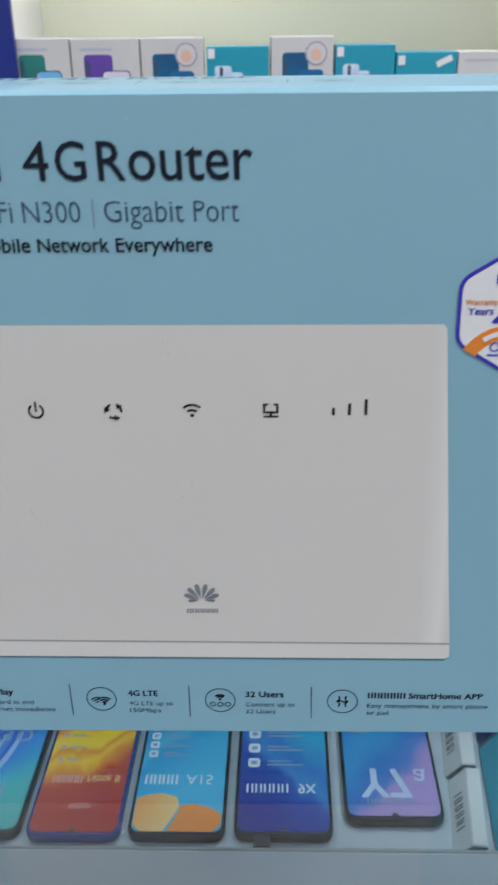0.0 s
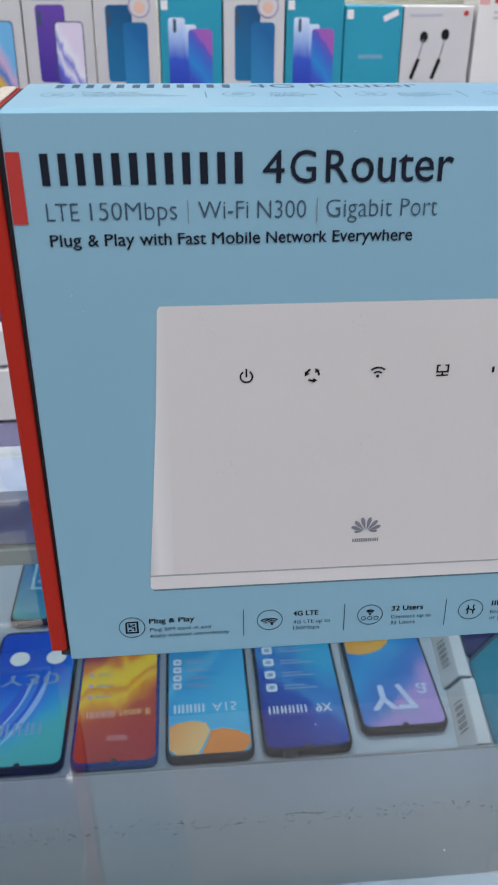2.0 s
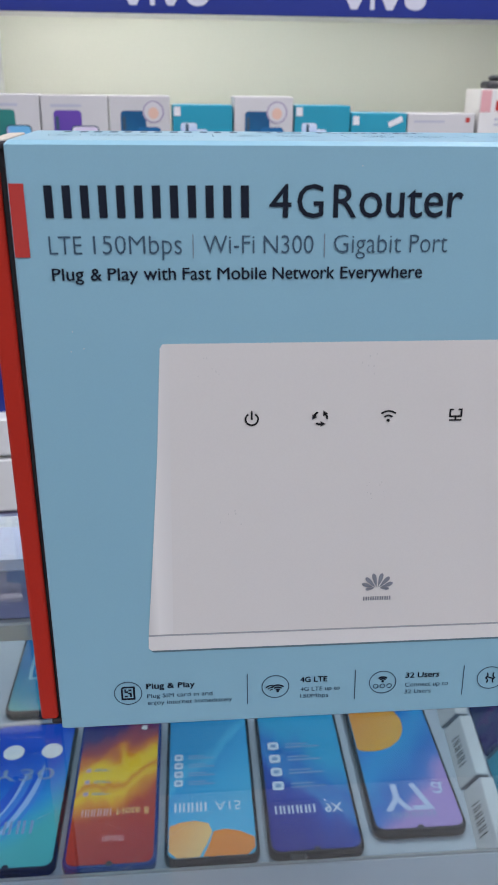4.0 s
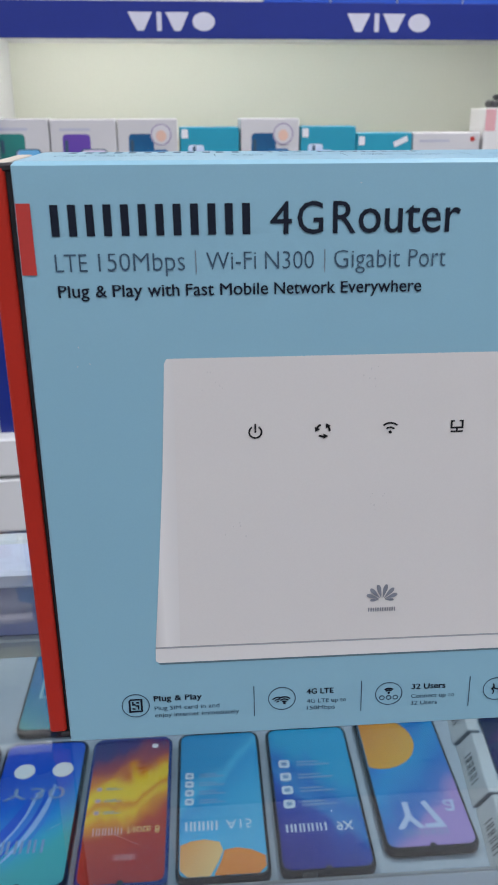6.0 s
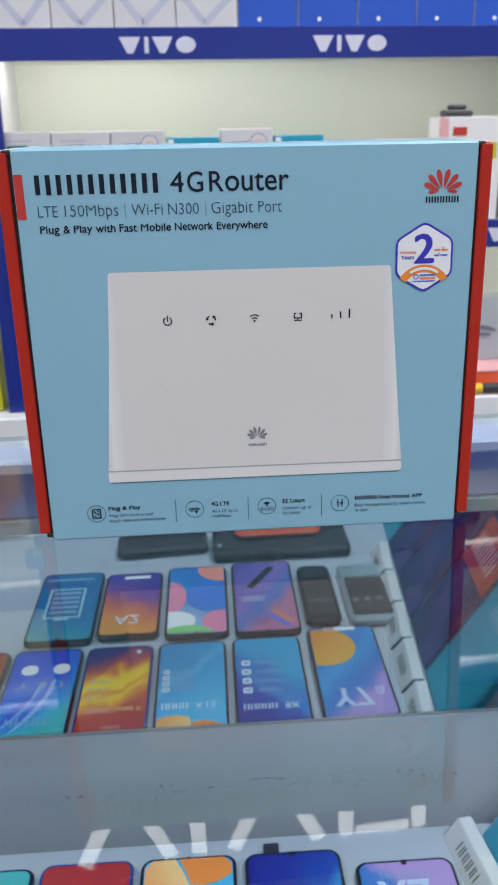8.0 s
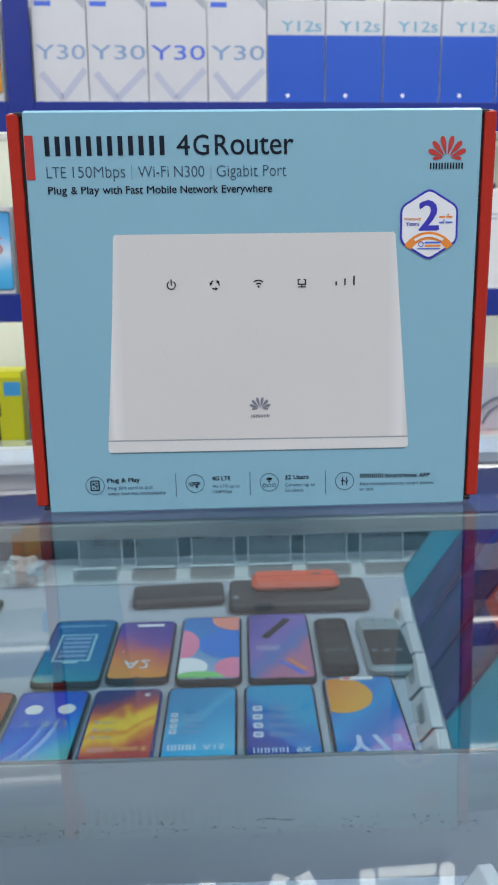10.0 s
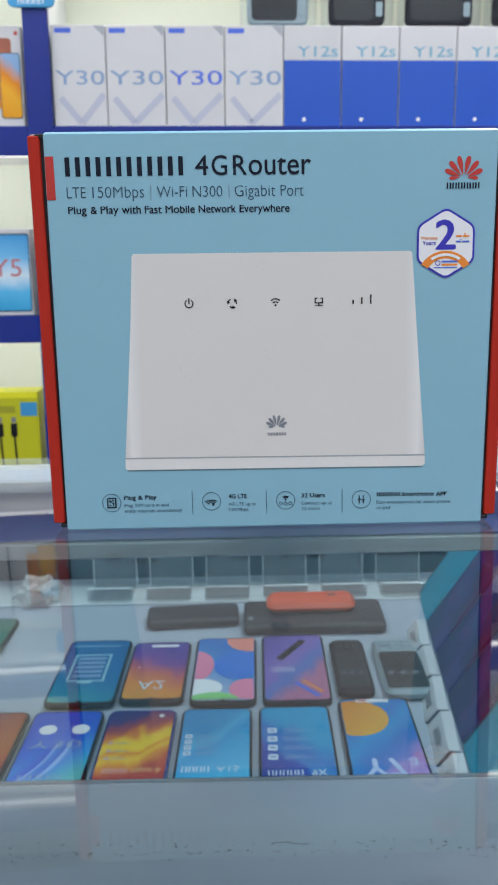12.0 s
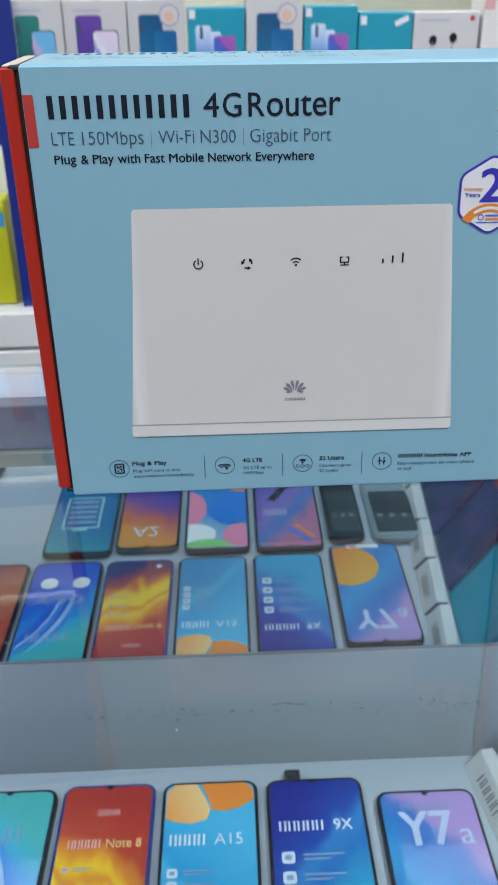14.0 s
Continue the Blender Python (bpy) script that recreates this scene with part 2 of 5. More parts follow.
KEY_DARK = surface("dark_keypad", (0.02, 0.022, 0.026), 0.4)
ORANGE_CASE = surface("orange_plastic", (0.80, 0.11, 0.04), 0.4, vary=0.05)
CHARCOAL = surface("charcoal_plastic", (0.035, 0.036, 0.042), 0.4, vary=0.1)
SLATE_BOARD = surface("slate_blue_board", (0.03, 0.07, 0.09), 0.4, grain=200, vary=0.15, stain=8)
CAMERA_GLASS = surface("camera_glass", (0.02, 0.022, 0.03), 0.08, bump=0, coat=1.0)
GLASS = clear_glass("counter_glass", (0.905, 0.965, 0.972), 1.88)
GLASS_UNDER = clear_glass("counter_glass_underside", (0.955, 0.985, 0.985), 1.0)
GLASS_UNDER.node_tree.links.remove(GLASS_UNDER.node_tree.nodes["Mix Shader"].inputs[0].links[0])
GLASS_UNDER.node_tree.nodes["Mix Shader"].inputs[0].default_value = 0.015
ACRYLIC = frosted("hazy_acrylic", (0.80, 0.84, 0.86), 0.14)
# Opaque pale: painted highlights of the stands' edges, and the front track.
GLINT_AND_TRACK = surface("pale_glint_and_track", (0.78, 0.82, 0.83), 0.15, vary=0.05, coat=0.5)
WRAP = clear_glass("clear_wrap", (0.93, 0.95, 0.97), 1.45, 0.12)
MIRROR = surface("silver_mirror", (0.64, 0.69, 0.715), 0.0, 1.0, bump=0, vary=0.0)
MIRROR.node_tree.nodes["Principled BSDF"].inputs["Roughness"].links and MIRROR.node_tree.links.remove(MIRROR.node_tree.nodes["Principled BSDF"].inputs["Roughness"].links[0])
MIRROR.node_tree.nodes["Principled BSDF"].inputs["Roughness"].default_value = 0.0
SIGN_GLOW = glowing("lit_sign_face", (1.0, 1.0, 1.0), 3.0)
ADDED_STRIP_GLOW = glowing("added_strip_glow", (1.0, 0.99, 0.95), 1.6)
PANEL_GLOW = glowing("lit_ceiling_diffuser", (0.95, 0.98, 1.0), 2.0)


# ---- building helpers ----
IDENT = Matrix.Identity(4)


def mesh_of(name, bm, material):
    bmesh.ops.recalc_face_normals(bm, faces=bm.faces)
    me = bpy.data.meshes.new(name)
    bm.to_mesh(me)
    bm.free()
    me.materials.append(material)
    return me


def part(name, bm, material, parent, label=""):
    """Links a bmesh as one mesh object under a thing or a part, or at top level where parent is None."""
    ob = new(name, mesh_of(name, bm, material))
    ob.parent = parent
    if label:
        tagged(ob, label)
    return ob


def thing(name, label, category, group="", kind=""):
    return tagged(new(name), label, category, group, kind)


def rounded(x0, y0, x1, y1, r, seg=5):
    """A rounded rectangle as a loop of 2D points."""
    r = min(r, (x1 - x0) / 2 - 1e-5, (y1 - y0) / 2 - 1e-5)
    if r <= 0:
        return [(x0, y0), (x1, y0), (x1, y1), (x0, y1)]
    pts = []
    for cx, cy, a in ((x1 - r, y0 + r, -90), (x1 - r, y1 - r, 0), (x0 + r, y1 - r, 90), (x0 + r, y0 + r, 180)):
        for k in range(seg + 1):
            t = radians(a + 90 * k / seg)
            pts.append((cx + r * math.cos(t), cy + r * math.sin(t)))
    return pts


def slab(bm, x0, y0, x1, y1, z0, z1, r=0.002, b=0.0005, m=IDENT, seg=4):
    """A block with rounded plan corners and eased edges, standing along z."""
    rings = []
    for z, ins in ((z0, b), (z0 + b, 0), (z1 - b, 0), (z1, b)):
        loop = rounded(x0 + ins, y0 + ins, x1 - ins, y1 - ins, max(r - ins, 0.0001), seg)
        rings.append([bm.verts.new(m @ Vector((px, py, z))) for px, py in loop])
    for a, c in zip(rings, rings[1:]):
        for k in range(len(a)):
            bm.faces.new((a[k], a[(k + 1) % len(a)], c[(k + 1) % len(a)], c[k]))
    bm.faces.new(list(reversed(rings[0])))
    bm.faces.new(rings[-1])
    return bm


def block(x0, y0, z0, x1, y1, z1, b=0.001, m=IDENT):
    """A box with eased edges."""
    return slab(bmesh.new(), x0, y0, x1, y1, z0, z1, b, b, m, 2)


# Printed sheets: u runs right, v up (or away), and the sheet lies a hair proud of its support.
PROUD = 0.00025


def on_front(y, shear=0.0):
    """A map from sheet to world for an upright face that looks towards -y."""
    return lambda u, v, d: Vector((u, y - d, v * (1 - shear * u)))


def on_top(z, flip=False):
    return lambda u, v, d: Vector((u, v, z + d))


def flat(place, loops, d=PROUD, thick=0.0001):
    """A thin print: every loop becomes a plate with a little thickness."""
    bm = bmesh.new()
    for loop in loops:
        top = [bm.verts.new(place(u, v, d)) for u, v in loop]
        bm.faces.new(top)
        low = [bm.verts.new(place(u, v, d - thick)) for u, v in loop]
        for k in range(len(top)):
            n = (k + 1) % len(top)
            bm.faces.new((top[k], low[k], low[n], top[n]))
    return bm


def rect(x0, y0, x1, y1):
    return [(x0, y0), (x1, y0), (x1, y1), (x0, y1)]


def disc(cx, cy, rx, ry=None, n=24):
    ry = ry or rx
    return [(cx + rx * math.cos(2 * math.pi * k / n), cy + ry * math.sin(2 * math.pi * k / n)) for k in range(n)]


def arc(cx, cy, r, w, a0, a1, n=14):
    """A stroke along a circle from a0 to a1 degrees."""
    out = [(cx + (r + w / 2) * math.cos(radians(a0 + (a1 - a0) * k / n)), cy + (r + w / 2) * math.sin(radians(a0 + (a1 - a0) * k / n))) for k in range(n + 1)]
    inn = [(cx + (r - w / 2) * math.cos(radians(a1 + (a0 - a1) * k / n)), cy + (r - w / 2) * math.sin(radians(a1 + (a0 - a1) * k / n))) for k in range(n + 1)]
    return out + inn


def ring(cx, cy, r, w):
    return [arc(cx, cy, r, w, 0, 180), arc(cx, cy, r, w, 180, 360)]


def stroke(x0, y0, x1, y1, w):
    d = Vector((x1 - x0, y1 - y0)).normalized()
    nx, ny = -d.y * w / 2, d.x * w / 2
    return [(x0 + nx, y0 + ny), (x1 + nx, y1 + ny), (x1 - nx, y1 - ny), (x0 - nx, y0 - ny)]


GLYPHS = {}


def lettering(text, bold=0.0):
    """Flat mesh data of a text in the built-in font: vertices, polygons and its box."""
    key = (text, bold)
    if key not in GLYPHS:
        c = bpy.data.curves.new("lettering", "FONT")
        c.body, c.offset, c.resolution_u = text, bold, 3
        ob = bpy.data.objects.new("lettering", c)
        scene.collection.objects.link(ob)
        me = bpy.data.meshes.new_from_object(ob.evaluated_get(bpy.context.evaluated_depsgraph_get()))
        vs = [(v.co.x, v.co.y) for v in me.vertices]
        GLYPHS[key] = (vs, [list(p.vertices) for p in me.polygons], min(v[0] for v in vs), max(v[0] for v in vs))
        bpy.data.objects.remove(ob)
        bpy.data.curves.remove(c)
        bpy.data.meshes.remove(me)
    return GLYPHS[key]


X_LOW, X_HIGH, CAPITAL = 0.449, 0.515, 0.682


def raised(y):
    """Lifts the small letters to three quarters of the capitals' height, as a modern sans serif has them."""
    if y <= 0:
        return y
    if y < X_LOW:
        return y * X_HIGH / X_LOW
    return X_HIGH + (y - X_LOW) * (CAPITAL - X_HIGH) / (CAPITAL - X_LOW)


def words(name, text, place, x0, x1, base, cap, material, parent, bold=0.0, d=PROUD, label=""):
    """Lettering fitted between x0 and x1 on a base line, with the given height of capitals."""
    vs, polys, lo, hi = lettering(text, min(bold, 0.0))
    bm = bmesh.new()
    tall = any(c.islower() for c in text)
    k = cap / 0.69
    b = max(bold, 0.0) * k
    for n, (dx, dy) in enumerate(((0, 0), (b, 0), (-b, 0), (0.6 * b, 0.5 * b), (-0.6 * b, -0.5 * b)) if b else ((0, 0),)):
        pts = [bm.verts.new(place(x0 + b + (x - lo) * (x1 - x0 - 2 * b) / (hi - lo) + dx, base + (raised(y) if tall else y) * k + dy, d + n * 0.00001)) for x, y in vs]
        for p in polys:
            try:
                bm.faces.new([pts[q] for q in p])
            except ValueError:
                pass
    return part(name, bm, material, parent, label)


def brand_bars(name, place, x0, x1, y0, y1, n, material, parent, weight=0.3, d=PROUD):
    """A brand word drawn as plain upright bars: two for each letter's width."""
    w = (x1 - x0) / n
    for k in range(n):
        a = x0 + k * w
        for b in (a + w * 0.08, a + w * (0.86 - weight)):
            part(name, flat(place, [rect(b, y0, b + w * weight, y1)], d), material, parent)


def petals(name, place, cx, cy, r, material, parent, d=PROUD):
    """A fan of eight plain petals."""
    for k in range(8):
        a = radians(-4 + 188 * k / 7)
        ln = r * (0.80 + 0.34 * math.sin(max(0.0, a)) ** 0.7 if 0 < k < 7 else 0.62)
        wd = r * (0.128 if 0 < k < 7 else 0.09)
        ox, oy = cx + r * 0.20 * math.cos(a), cy + r * 0.12 * math.sin(a)
        loop = []
        for t, s in ((0.0, 0.05), (0.35, 0.62), (0.65, 1.0), (0.85, 0.9), (0.97, 0.5), (1.0, 0.0), (0.97, -0.5), (0.85, -0.9), (0.65, -1.0), (0.35, -0.62), (0.0, -0.05)):
            q, p = t * ln * 0.82, s * wd
            loop.append((ox + q * math.cos(a) - p * math.sin(a), oy + q * math.sin(a) + p * math.cos(a)))
        part(name, flat(place, [loop], d), material, parent)


# ---- the shop room ----
def structure(name, bm, material, label, category="structure"):
    ob = part(name, bm, material, None)
    return tagged(ob, label, category, "", "structure")


FLOOR_Z = -0.95
structure("floor", block(-2.6, -3.1, FLOOR_Z - 0.1, 2.8, 1.8, FLOOR_Z), FLOOR_TILE, "grey tiled shop floor behind and before the counter", "floor")
structure("ceiling", block(-2.6, -3.1, CEILING, 2.8, 1.8, CEILING + 0.1), ROOM_PAINT, "plain white shop ceiling above the counter", "ceiling")
structure("wall_south", block(-2.6, -3.2, FLOOR_Z, 2.8, -3.1, CEILING), ROOM_PAINT, "plain white wall facing the counter", "wall")
structure("wall_west", block(-2.7, -3.1, FLOOR_Z, -2.6, 1.8, CEILING), ROOM_PAINT, "plain white side wall of the shop", "wall")
structure("wall_east", block(2.8, -3.1, FLOOR_Z, 2.9, 1.8, CEILING), ROOM_PAINT, "plain white side wall of the shop", "wall")
structure("wall_north", block(-2.6, 1.8, FLOOR_Z, 2.8, 1.9, CEILING), ROOM_PAINT, "plain white wall behind the shelves", "wall")

for lx, ly in ((-0.9, -1.0), (0.9, -1.0), (-0.9, 0.35), (0.9, 0.35)):
    t = thing("ceiling_light", "square flush ceiling light with a white diffuser", "lamp", "ceiling lights")
    t.location = (lx, ly, CEILING)
    part("frame", block(-0.31, -0.31, -0.02, 0.31, 0.31, -0.001), SHELF_WHITE, t)
    part("diffuser", block(-0.28, -0.28, -0.026, 0.28, 0.28, -0.0205), PANEL_GLOW, t, "glowing white diffuser")

# ---- the wall of shelves: built level and square, then set as it stands ----
PIVOT = Matrix.Translation((0.1, 1.165, 0.2))
SET = PIVOT @ pose(0, 0, 0, 0, 0.94, 3.0) @ PIVOT.inverted()
WALL_Y = 1.40
FRONT = 1.165


def stand(ob):
    """Sets a thing of the wall of shelves in its place."""
    ob.matrix_world = SET @ ob.matrix_world
    return ob


def shelf_thing(name, label, category, group="", kind=""):
    t = thing(name, label, category, group, kind)
    t.matrix_world = SET
    return t


unit = shelf_thing("wall_shelving", "cream-backed wall shelving with royal blue shelf fronts", "shelving")
part("back_panel", block(-1.5, WALL_Y, -0.30, 1.9, WALL_Y + 0.02, 1.5), WALL_PAINT, unit, "pale cream back panel")
SHELF_TOPS = (0.041, 0.369, 0.70, 1.0)
for top in SHELF_TOPS:
    for a, c in ((-1.5, -0.286), (-0.242, 1.9)):
        part("shelf", block(a, FRONT - 0.006, top - 0.040, c, WALL_Y, top), SHELF_WHITE, unit)
        part("front_strip", block(a, FRONT - 0.012, top - 0.049, c, FRONT - 0.0065, top + 0.001), SHELF_BLUE, unit, "royal blue front strip")
# Glowing strips assumed under the shelves, added to go with the fill lamps.
for top, a, c in [(top, a, c) for top in SHELF_TOPS for a, c in ((-1.1, -0.29), (-0.24, 1.0))]:
    part("assumed_strip", block(a, FRONT + 0.018, top - 0.046, c, FRONT + 0.030, top - 0.0405), ADDED_STRIP_GLOW, unit, "thin glowing strip assumed under the shelf, added to brighten the bay")
for px in (-0.264, 1.02):
    part("divider", block(px - 0.018, FRONT + 0.002, -0.29, px + 0.018, WALL_Y, 1.5), SHELF_WHITE, unit)
    part("post", block(px - 0.0215, FRONT - 0.012, -0.29, px + 0.0215, FRONT + 0.0015, 1.5), SHELF_BLUE, unit, "royal blue upright post")


for px in (-0.264,):
    knob = slab(bmesh.new(), px - 0.013, 0.314, px + 0.013, 0.350, 0.0, 0.014, 0.0129, 0.006, Matrix(((1, 0, 0, 0), (0, 0, -1, FRONT - 0.0125), (0, 1, 0, 0), (0, 0, 0, 1))), 8)
    part("knob", knob, CABINET_WHITE, unit, "oval white knob on the post")


def brand_mark(place, cx, cz, w, h, material, parent, d=0.0004, lit=False):
    """Plain shapes in a row: tapered blocks, a bar and an oval; as lit tubes, slanting and upright bars."""
    x0 = cx - w / 2
    b = (0.042 if lit else 0.055) * w
    loops = [
        stroke(x0 + b / 2, cz + h / 2, x0 + 0.128 * w, cz - h / 2, b),
        stroke(x0 + 0.29 * w - b / 2, cz + h / 2, x0 + 0.178 * w, cz - h / 2, b),
        rect(x0 + 0.325 * w, cz - h / 2, x0 + 0.325 * w + b, cz + h / 2),
        stroke(x0 + 0.42 * w + b / 2, cz + h / 2, x0 + 0.541 * w, cz - h / 2, b),
        stroke(x0 + 0.71 * w - b / 2, cz + h / 2, x0 + 0.593 * w, cz - h / 2, b),
        rounded(x0 + 0.745 * w, cz - h / 2, x0 + 0.745 * w + b, cz + h / 2, b * 0.45, 3),
        rounded(x0 + w - b, cz - h / 2, x0 + w, cz + h / 2, b * 0.45, 3),
        rect(x0 + 0.745 * w + b * 1.2, cz + h / 2 - b * 0.8, x0 + w - b * 1.2, cz + h / 2),
        rect(x0 + 0.745 * w + b * 1.2, cz - h / 2, x0 + w - b * 1.2, cz - h / 2 + b * 0.8),
    ]
    if not lit:
        taper = lambda a, c: [(x0 + a * w, cz + h / 2), (x0 + c * w, cz + h / 2), (x0 + (0.64 * c + 0.36 * a) * w, cz - h / 2), (x0 + (0.64 * a + 0.36 * c) * w, cz - h / 2)]
        loops = [taper(0.0, 0.28), rect(x0 + 0.33 * w, cz - h / 2, x0 + 0.33 * w + b, cz + h / 2), taper(0.43, 0.70), disc(x0 + 0.87 * w, cz, 0.13 * w, h / 2)]
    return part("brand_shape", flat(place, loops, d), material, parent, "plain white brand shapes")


for top in (0.041, 0.369):
    for cx in (-0.31 - 0.336 + 0.336 * 2, 0.353, 0.686, -0.64):
        brand_mark(on_front(FRONT - 0.012), cx, top - 0.026, 0.128, 0.025, STRIP_WHITE, unit)

# lit sign over the shelves
sign = shelf_thing("lit_shop_sign", "lit white letters on a deep blue fascia above the shelves", "sign")
part("fascia", block(-1.5, FRONT - 0.08, 1.04, 1.9, FRONT - 0.03, 1.44), SHELF_BLUE, sign)
brand_mark(on_front(FRONT - 0.08), 0.112, 1.225, 0.79, 0.165, SIGN_GLOW, sign, 0.02, True)


def carton(name, label, x0, x1, z0, z1, material, depth=0.055, group="phone boxes on the shelf", y=FRONT, b=0.0012):
    t = shelf_thing(name, label, "box", group)
    part("carton", block(x0, y, z0, x1, y + depth, z1, b), material, t)
    return t


def phone_art(t, x0, x1, z0, z1, back, front, y=FRONT):
    """Printed picture of a phone's back and, before it, a phone's front."""
    p = on_front(y)
    w, h = x1 - x0, z1 - z0
    if back is ART_LIGHT:
        for k, (a, c, up) in enumerate(((0.30, 0.58, 0.77), (0.13, 0.40, 0.83))):
            part("printed_phone_back", flat(p, [rounded(x0 + a * w, z0 + 0.16 * h, x0 + c * w, z0 + up * h, 0.004)], 0.0003 + 0.0002 * k), back, t)
    else:
        part("printed_phone_back", flat(p, [rounded(x0 + 0.18 * w, z0 + 0.24 * h, x0 + 0.60 * w, z0 + 0.87 * h, 0.006)], 0.0003), back, t)
    part("printed_lens", flat(p, [rounded(x0 + 0.21 * w, z0 + 0.70 * h, x0 + 0.26 * w, z0 + 0.82 * h, 0.002)], 0.0008), INK_SLATE, t)
    if front in (ART_SWIRL, ART_RAINBOW):
        part("printed_phone_rim", flat(p, [rounded(x0 + 0.435 * w, z0 + 0.10 * h, x0 + 0.855 * w, z0 + 0.74 * h, 0.0065)], 0.0009), INK_SLATE, t)
    part("printed_phone_front", flat(p, [rounded(x0 + 0.45 * w, z0 + 0.11 * h, x0 + 0.84 * w, z0 + 0.73 * h, 0.006)], 0.0010), front, t)


ART_GREEN = picture("green_art", ((0.0, (0.01, 0.10, 0.10)), (1.0, (0.02, 0.2, 0.18))), 10, 0.1, upright=True)
ART_PURPLE = picture("purple_art", ((0.0, (0.06, 0.03, 0.30)), (1.0, (0.13, 0.06, 0.36))), 10, 0.1, upright=True)
ART_BLUE = picture("blue_art", ((0.0, (0.012, 0.155, 0.33)), (0.6, (0.012, 0.13, 0.29)), (1.0, (0.010, 0.09, 0.22))), 10, 0.1, upright=True)
ART_LIGHT = picture("light_blue_art", ((0.0, (0.02, 0.05, 0.42)), (0.45, (0.04, 0.10, 0.55)), (0.75, (0.35, 0.5, 0.8)), (1.0, (0.65, 0.75, 0.9))), 0, 0.06, upright=True)
ART_RAINBOW = picture("rainbow_art", ((0.1, (0.25, 0.55, 0.6)), (0.35, (0.75, 0.42, 0.03)), (0.5, (0.05, 0.2, 0.55)), (0.65, (0.6, 0.4, 0.6)), (0.9, (0.15, 0.45, 0.75))), 35, 0.15, upright=True)
ART_SWIRL = picture("swirl_art", ((0.15, (0.10, 0.06, 0.38)), (0.38, (0.12, 0.14, 0.60)), (0.5, (0.72, 0.72, 0.85)), (0.62, (0.2, 0.2, 0.62)), (0.75, (0.75, 0.75, 0.84)), (0.95, (0.7, 0.62, 0.78))), 35, 0.22, upright=True)
ART_SKY = picture("sky_art", ((0.0, (0.03, 0.25, 0.48)), (0.5, (0.025, 0.20, 0.44)), (1.0, (0.012, 0.13, 0.33))), 20, 0.1, upright=True)
ART_VIOLET = picture("violet_art", ((0.0, (0.03, 0.06, 0.42)), (0.35, (0.05, 0.10, 0.55)), (0.55, (0.02, 0.24, 0.62)), (0.80, (0.05, 0.14, 0.56)), (0.95, (0.12, 0.10, 0.50)), (1.0, (0.34, 0.11, 0.45))), 24, 0.08, upright=True)
ART_ORANGE = picture("orange_art", ((0.1, (0.7, 0.25, 0.02)), (0.6, (0.75, 0.2, 0.05)), (1.0, (0.35, 0.12, 0.08))), 10, 0.1, upright=True)

Z0 = 0.0425
row = (
    (-0.258, -0.166, 0.2095, WHITE_BOX, ART_GREEN, ART_RAINBOW, "white phone carton with a green phone printed on it"),
    (-0.164, -0.064, 0.2085, WHITE_BOX, ART_PURPLE, ART_SWIRL, "white phone carton with a purple phone printed on it"),
    (-0.062, 0.030, 0.2085, WHITE_BOX, ART_BLUE, ART_SKY, "white phone carton with a blue phone and round seal"),
    (0.034, 0.126, 0.196, TEAL_BOX, ART_LIGHT, ART_VIOLET, "teal phone carton with pale and violet phones printed on it"),
    (0.129, 0.221, 0.2085, WHITE_BOX, ART_BLUE, ART_SKY, "white phone carton with a blue phone and round seal"),
    (0.224, 0.312, 0.1965, TEAL_BOX, ART_LIGHT, ART_VIOLET, "teal phone carton with pale and violet phones printed on it"),
    (0.314, 0.404, 0.186, TEAL_BOX, None, None, "plain teal phone carton with a white tag on it"),
)
for x0, x1, z1, mat_, back, front, label in row:
    t = carton("phone_box", label, x0, x1, Z0, z1, mat_)
    p = on_front(FRONT)
    if back:
        phone_art(t, x0, x1, Z0, z1, back, front)
    if "seal" in label:
        cx, cz = x1 - 0.0255, z1 - 0.023
        part("seal", flat(p, [disc(cx, cz, 0.0165)], 0.0008), surface("seal_film", (0.62, 0.60, 0.63), 0.3, vary=0.03), t, "round white and pink seal")
        part("seal_ring", flat(p, ring(cx, cz, 0.0152, 0.0018), 0.001), surface("mauve_ink", (0.30, 0.25, 0.40), 0.4, bump=0), t)
        part("seal_numeral", flat(p, [disc(cx, cz - 0.002, 0.0080, 0.0085, 16)], 0.001), surface("peach_ink", (0.74, 0.48, 0.38), 0.4, bump=0), t)
    if "green" in label or "purple" in label:
        part("heading", flat(p, [rect(x0 + 0.014, z1 - 0.017, x0 + 0.060, z1 - 0.013)]), INK_PALE, t)
    if "teal" in label and back:
        part("tag", flat(p, [rect(x0 + 0.002, z1 - 0.016, x0 + 0.012, z1 - 0.003)], 0.0008), STICKER, t)
    if "tag" in label:
        part("tag", flat(p, [[(x1 - 0.028, z1 - 0.022), (x1 - 0.006, z1 - 0.012), (x1 - 0.009, z1 - 0.004), (x1 - 0.031, z1 - 0.014)]], 0.0008), STICKER, t, "white paper tag")
        part("sticker", flat(p, [rect(x0 + 0.003, z1 - 0.018, x0 + 0.013, z1 - 0.005)], 0.0008), STICKER, t)
        part("heading", flat(p, [rect(x0 + 0.024, Z0 + 0.070, x0 + 0.062, Z0 + 0.076)]), INK_TEAL, t)

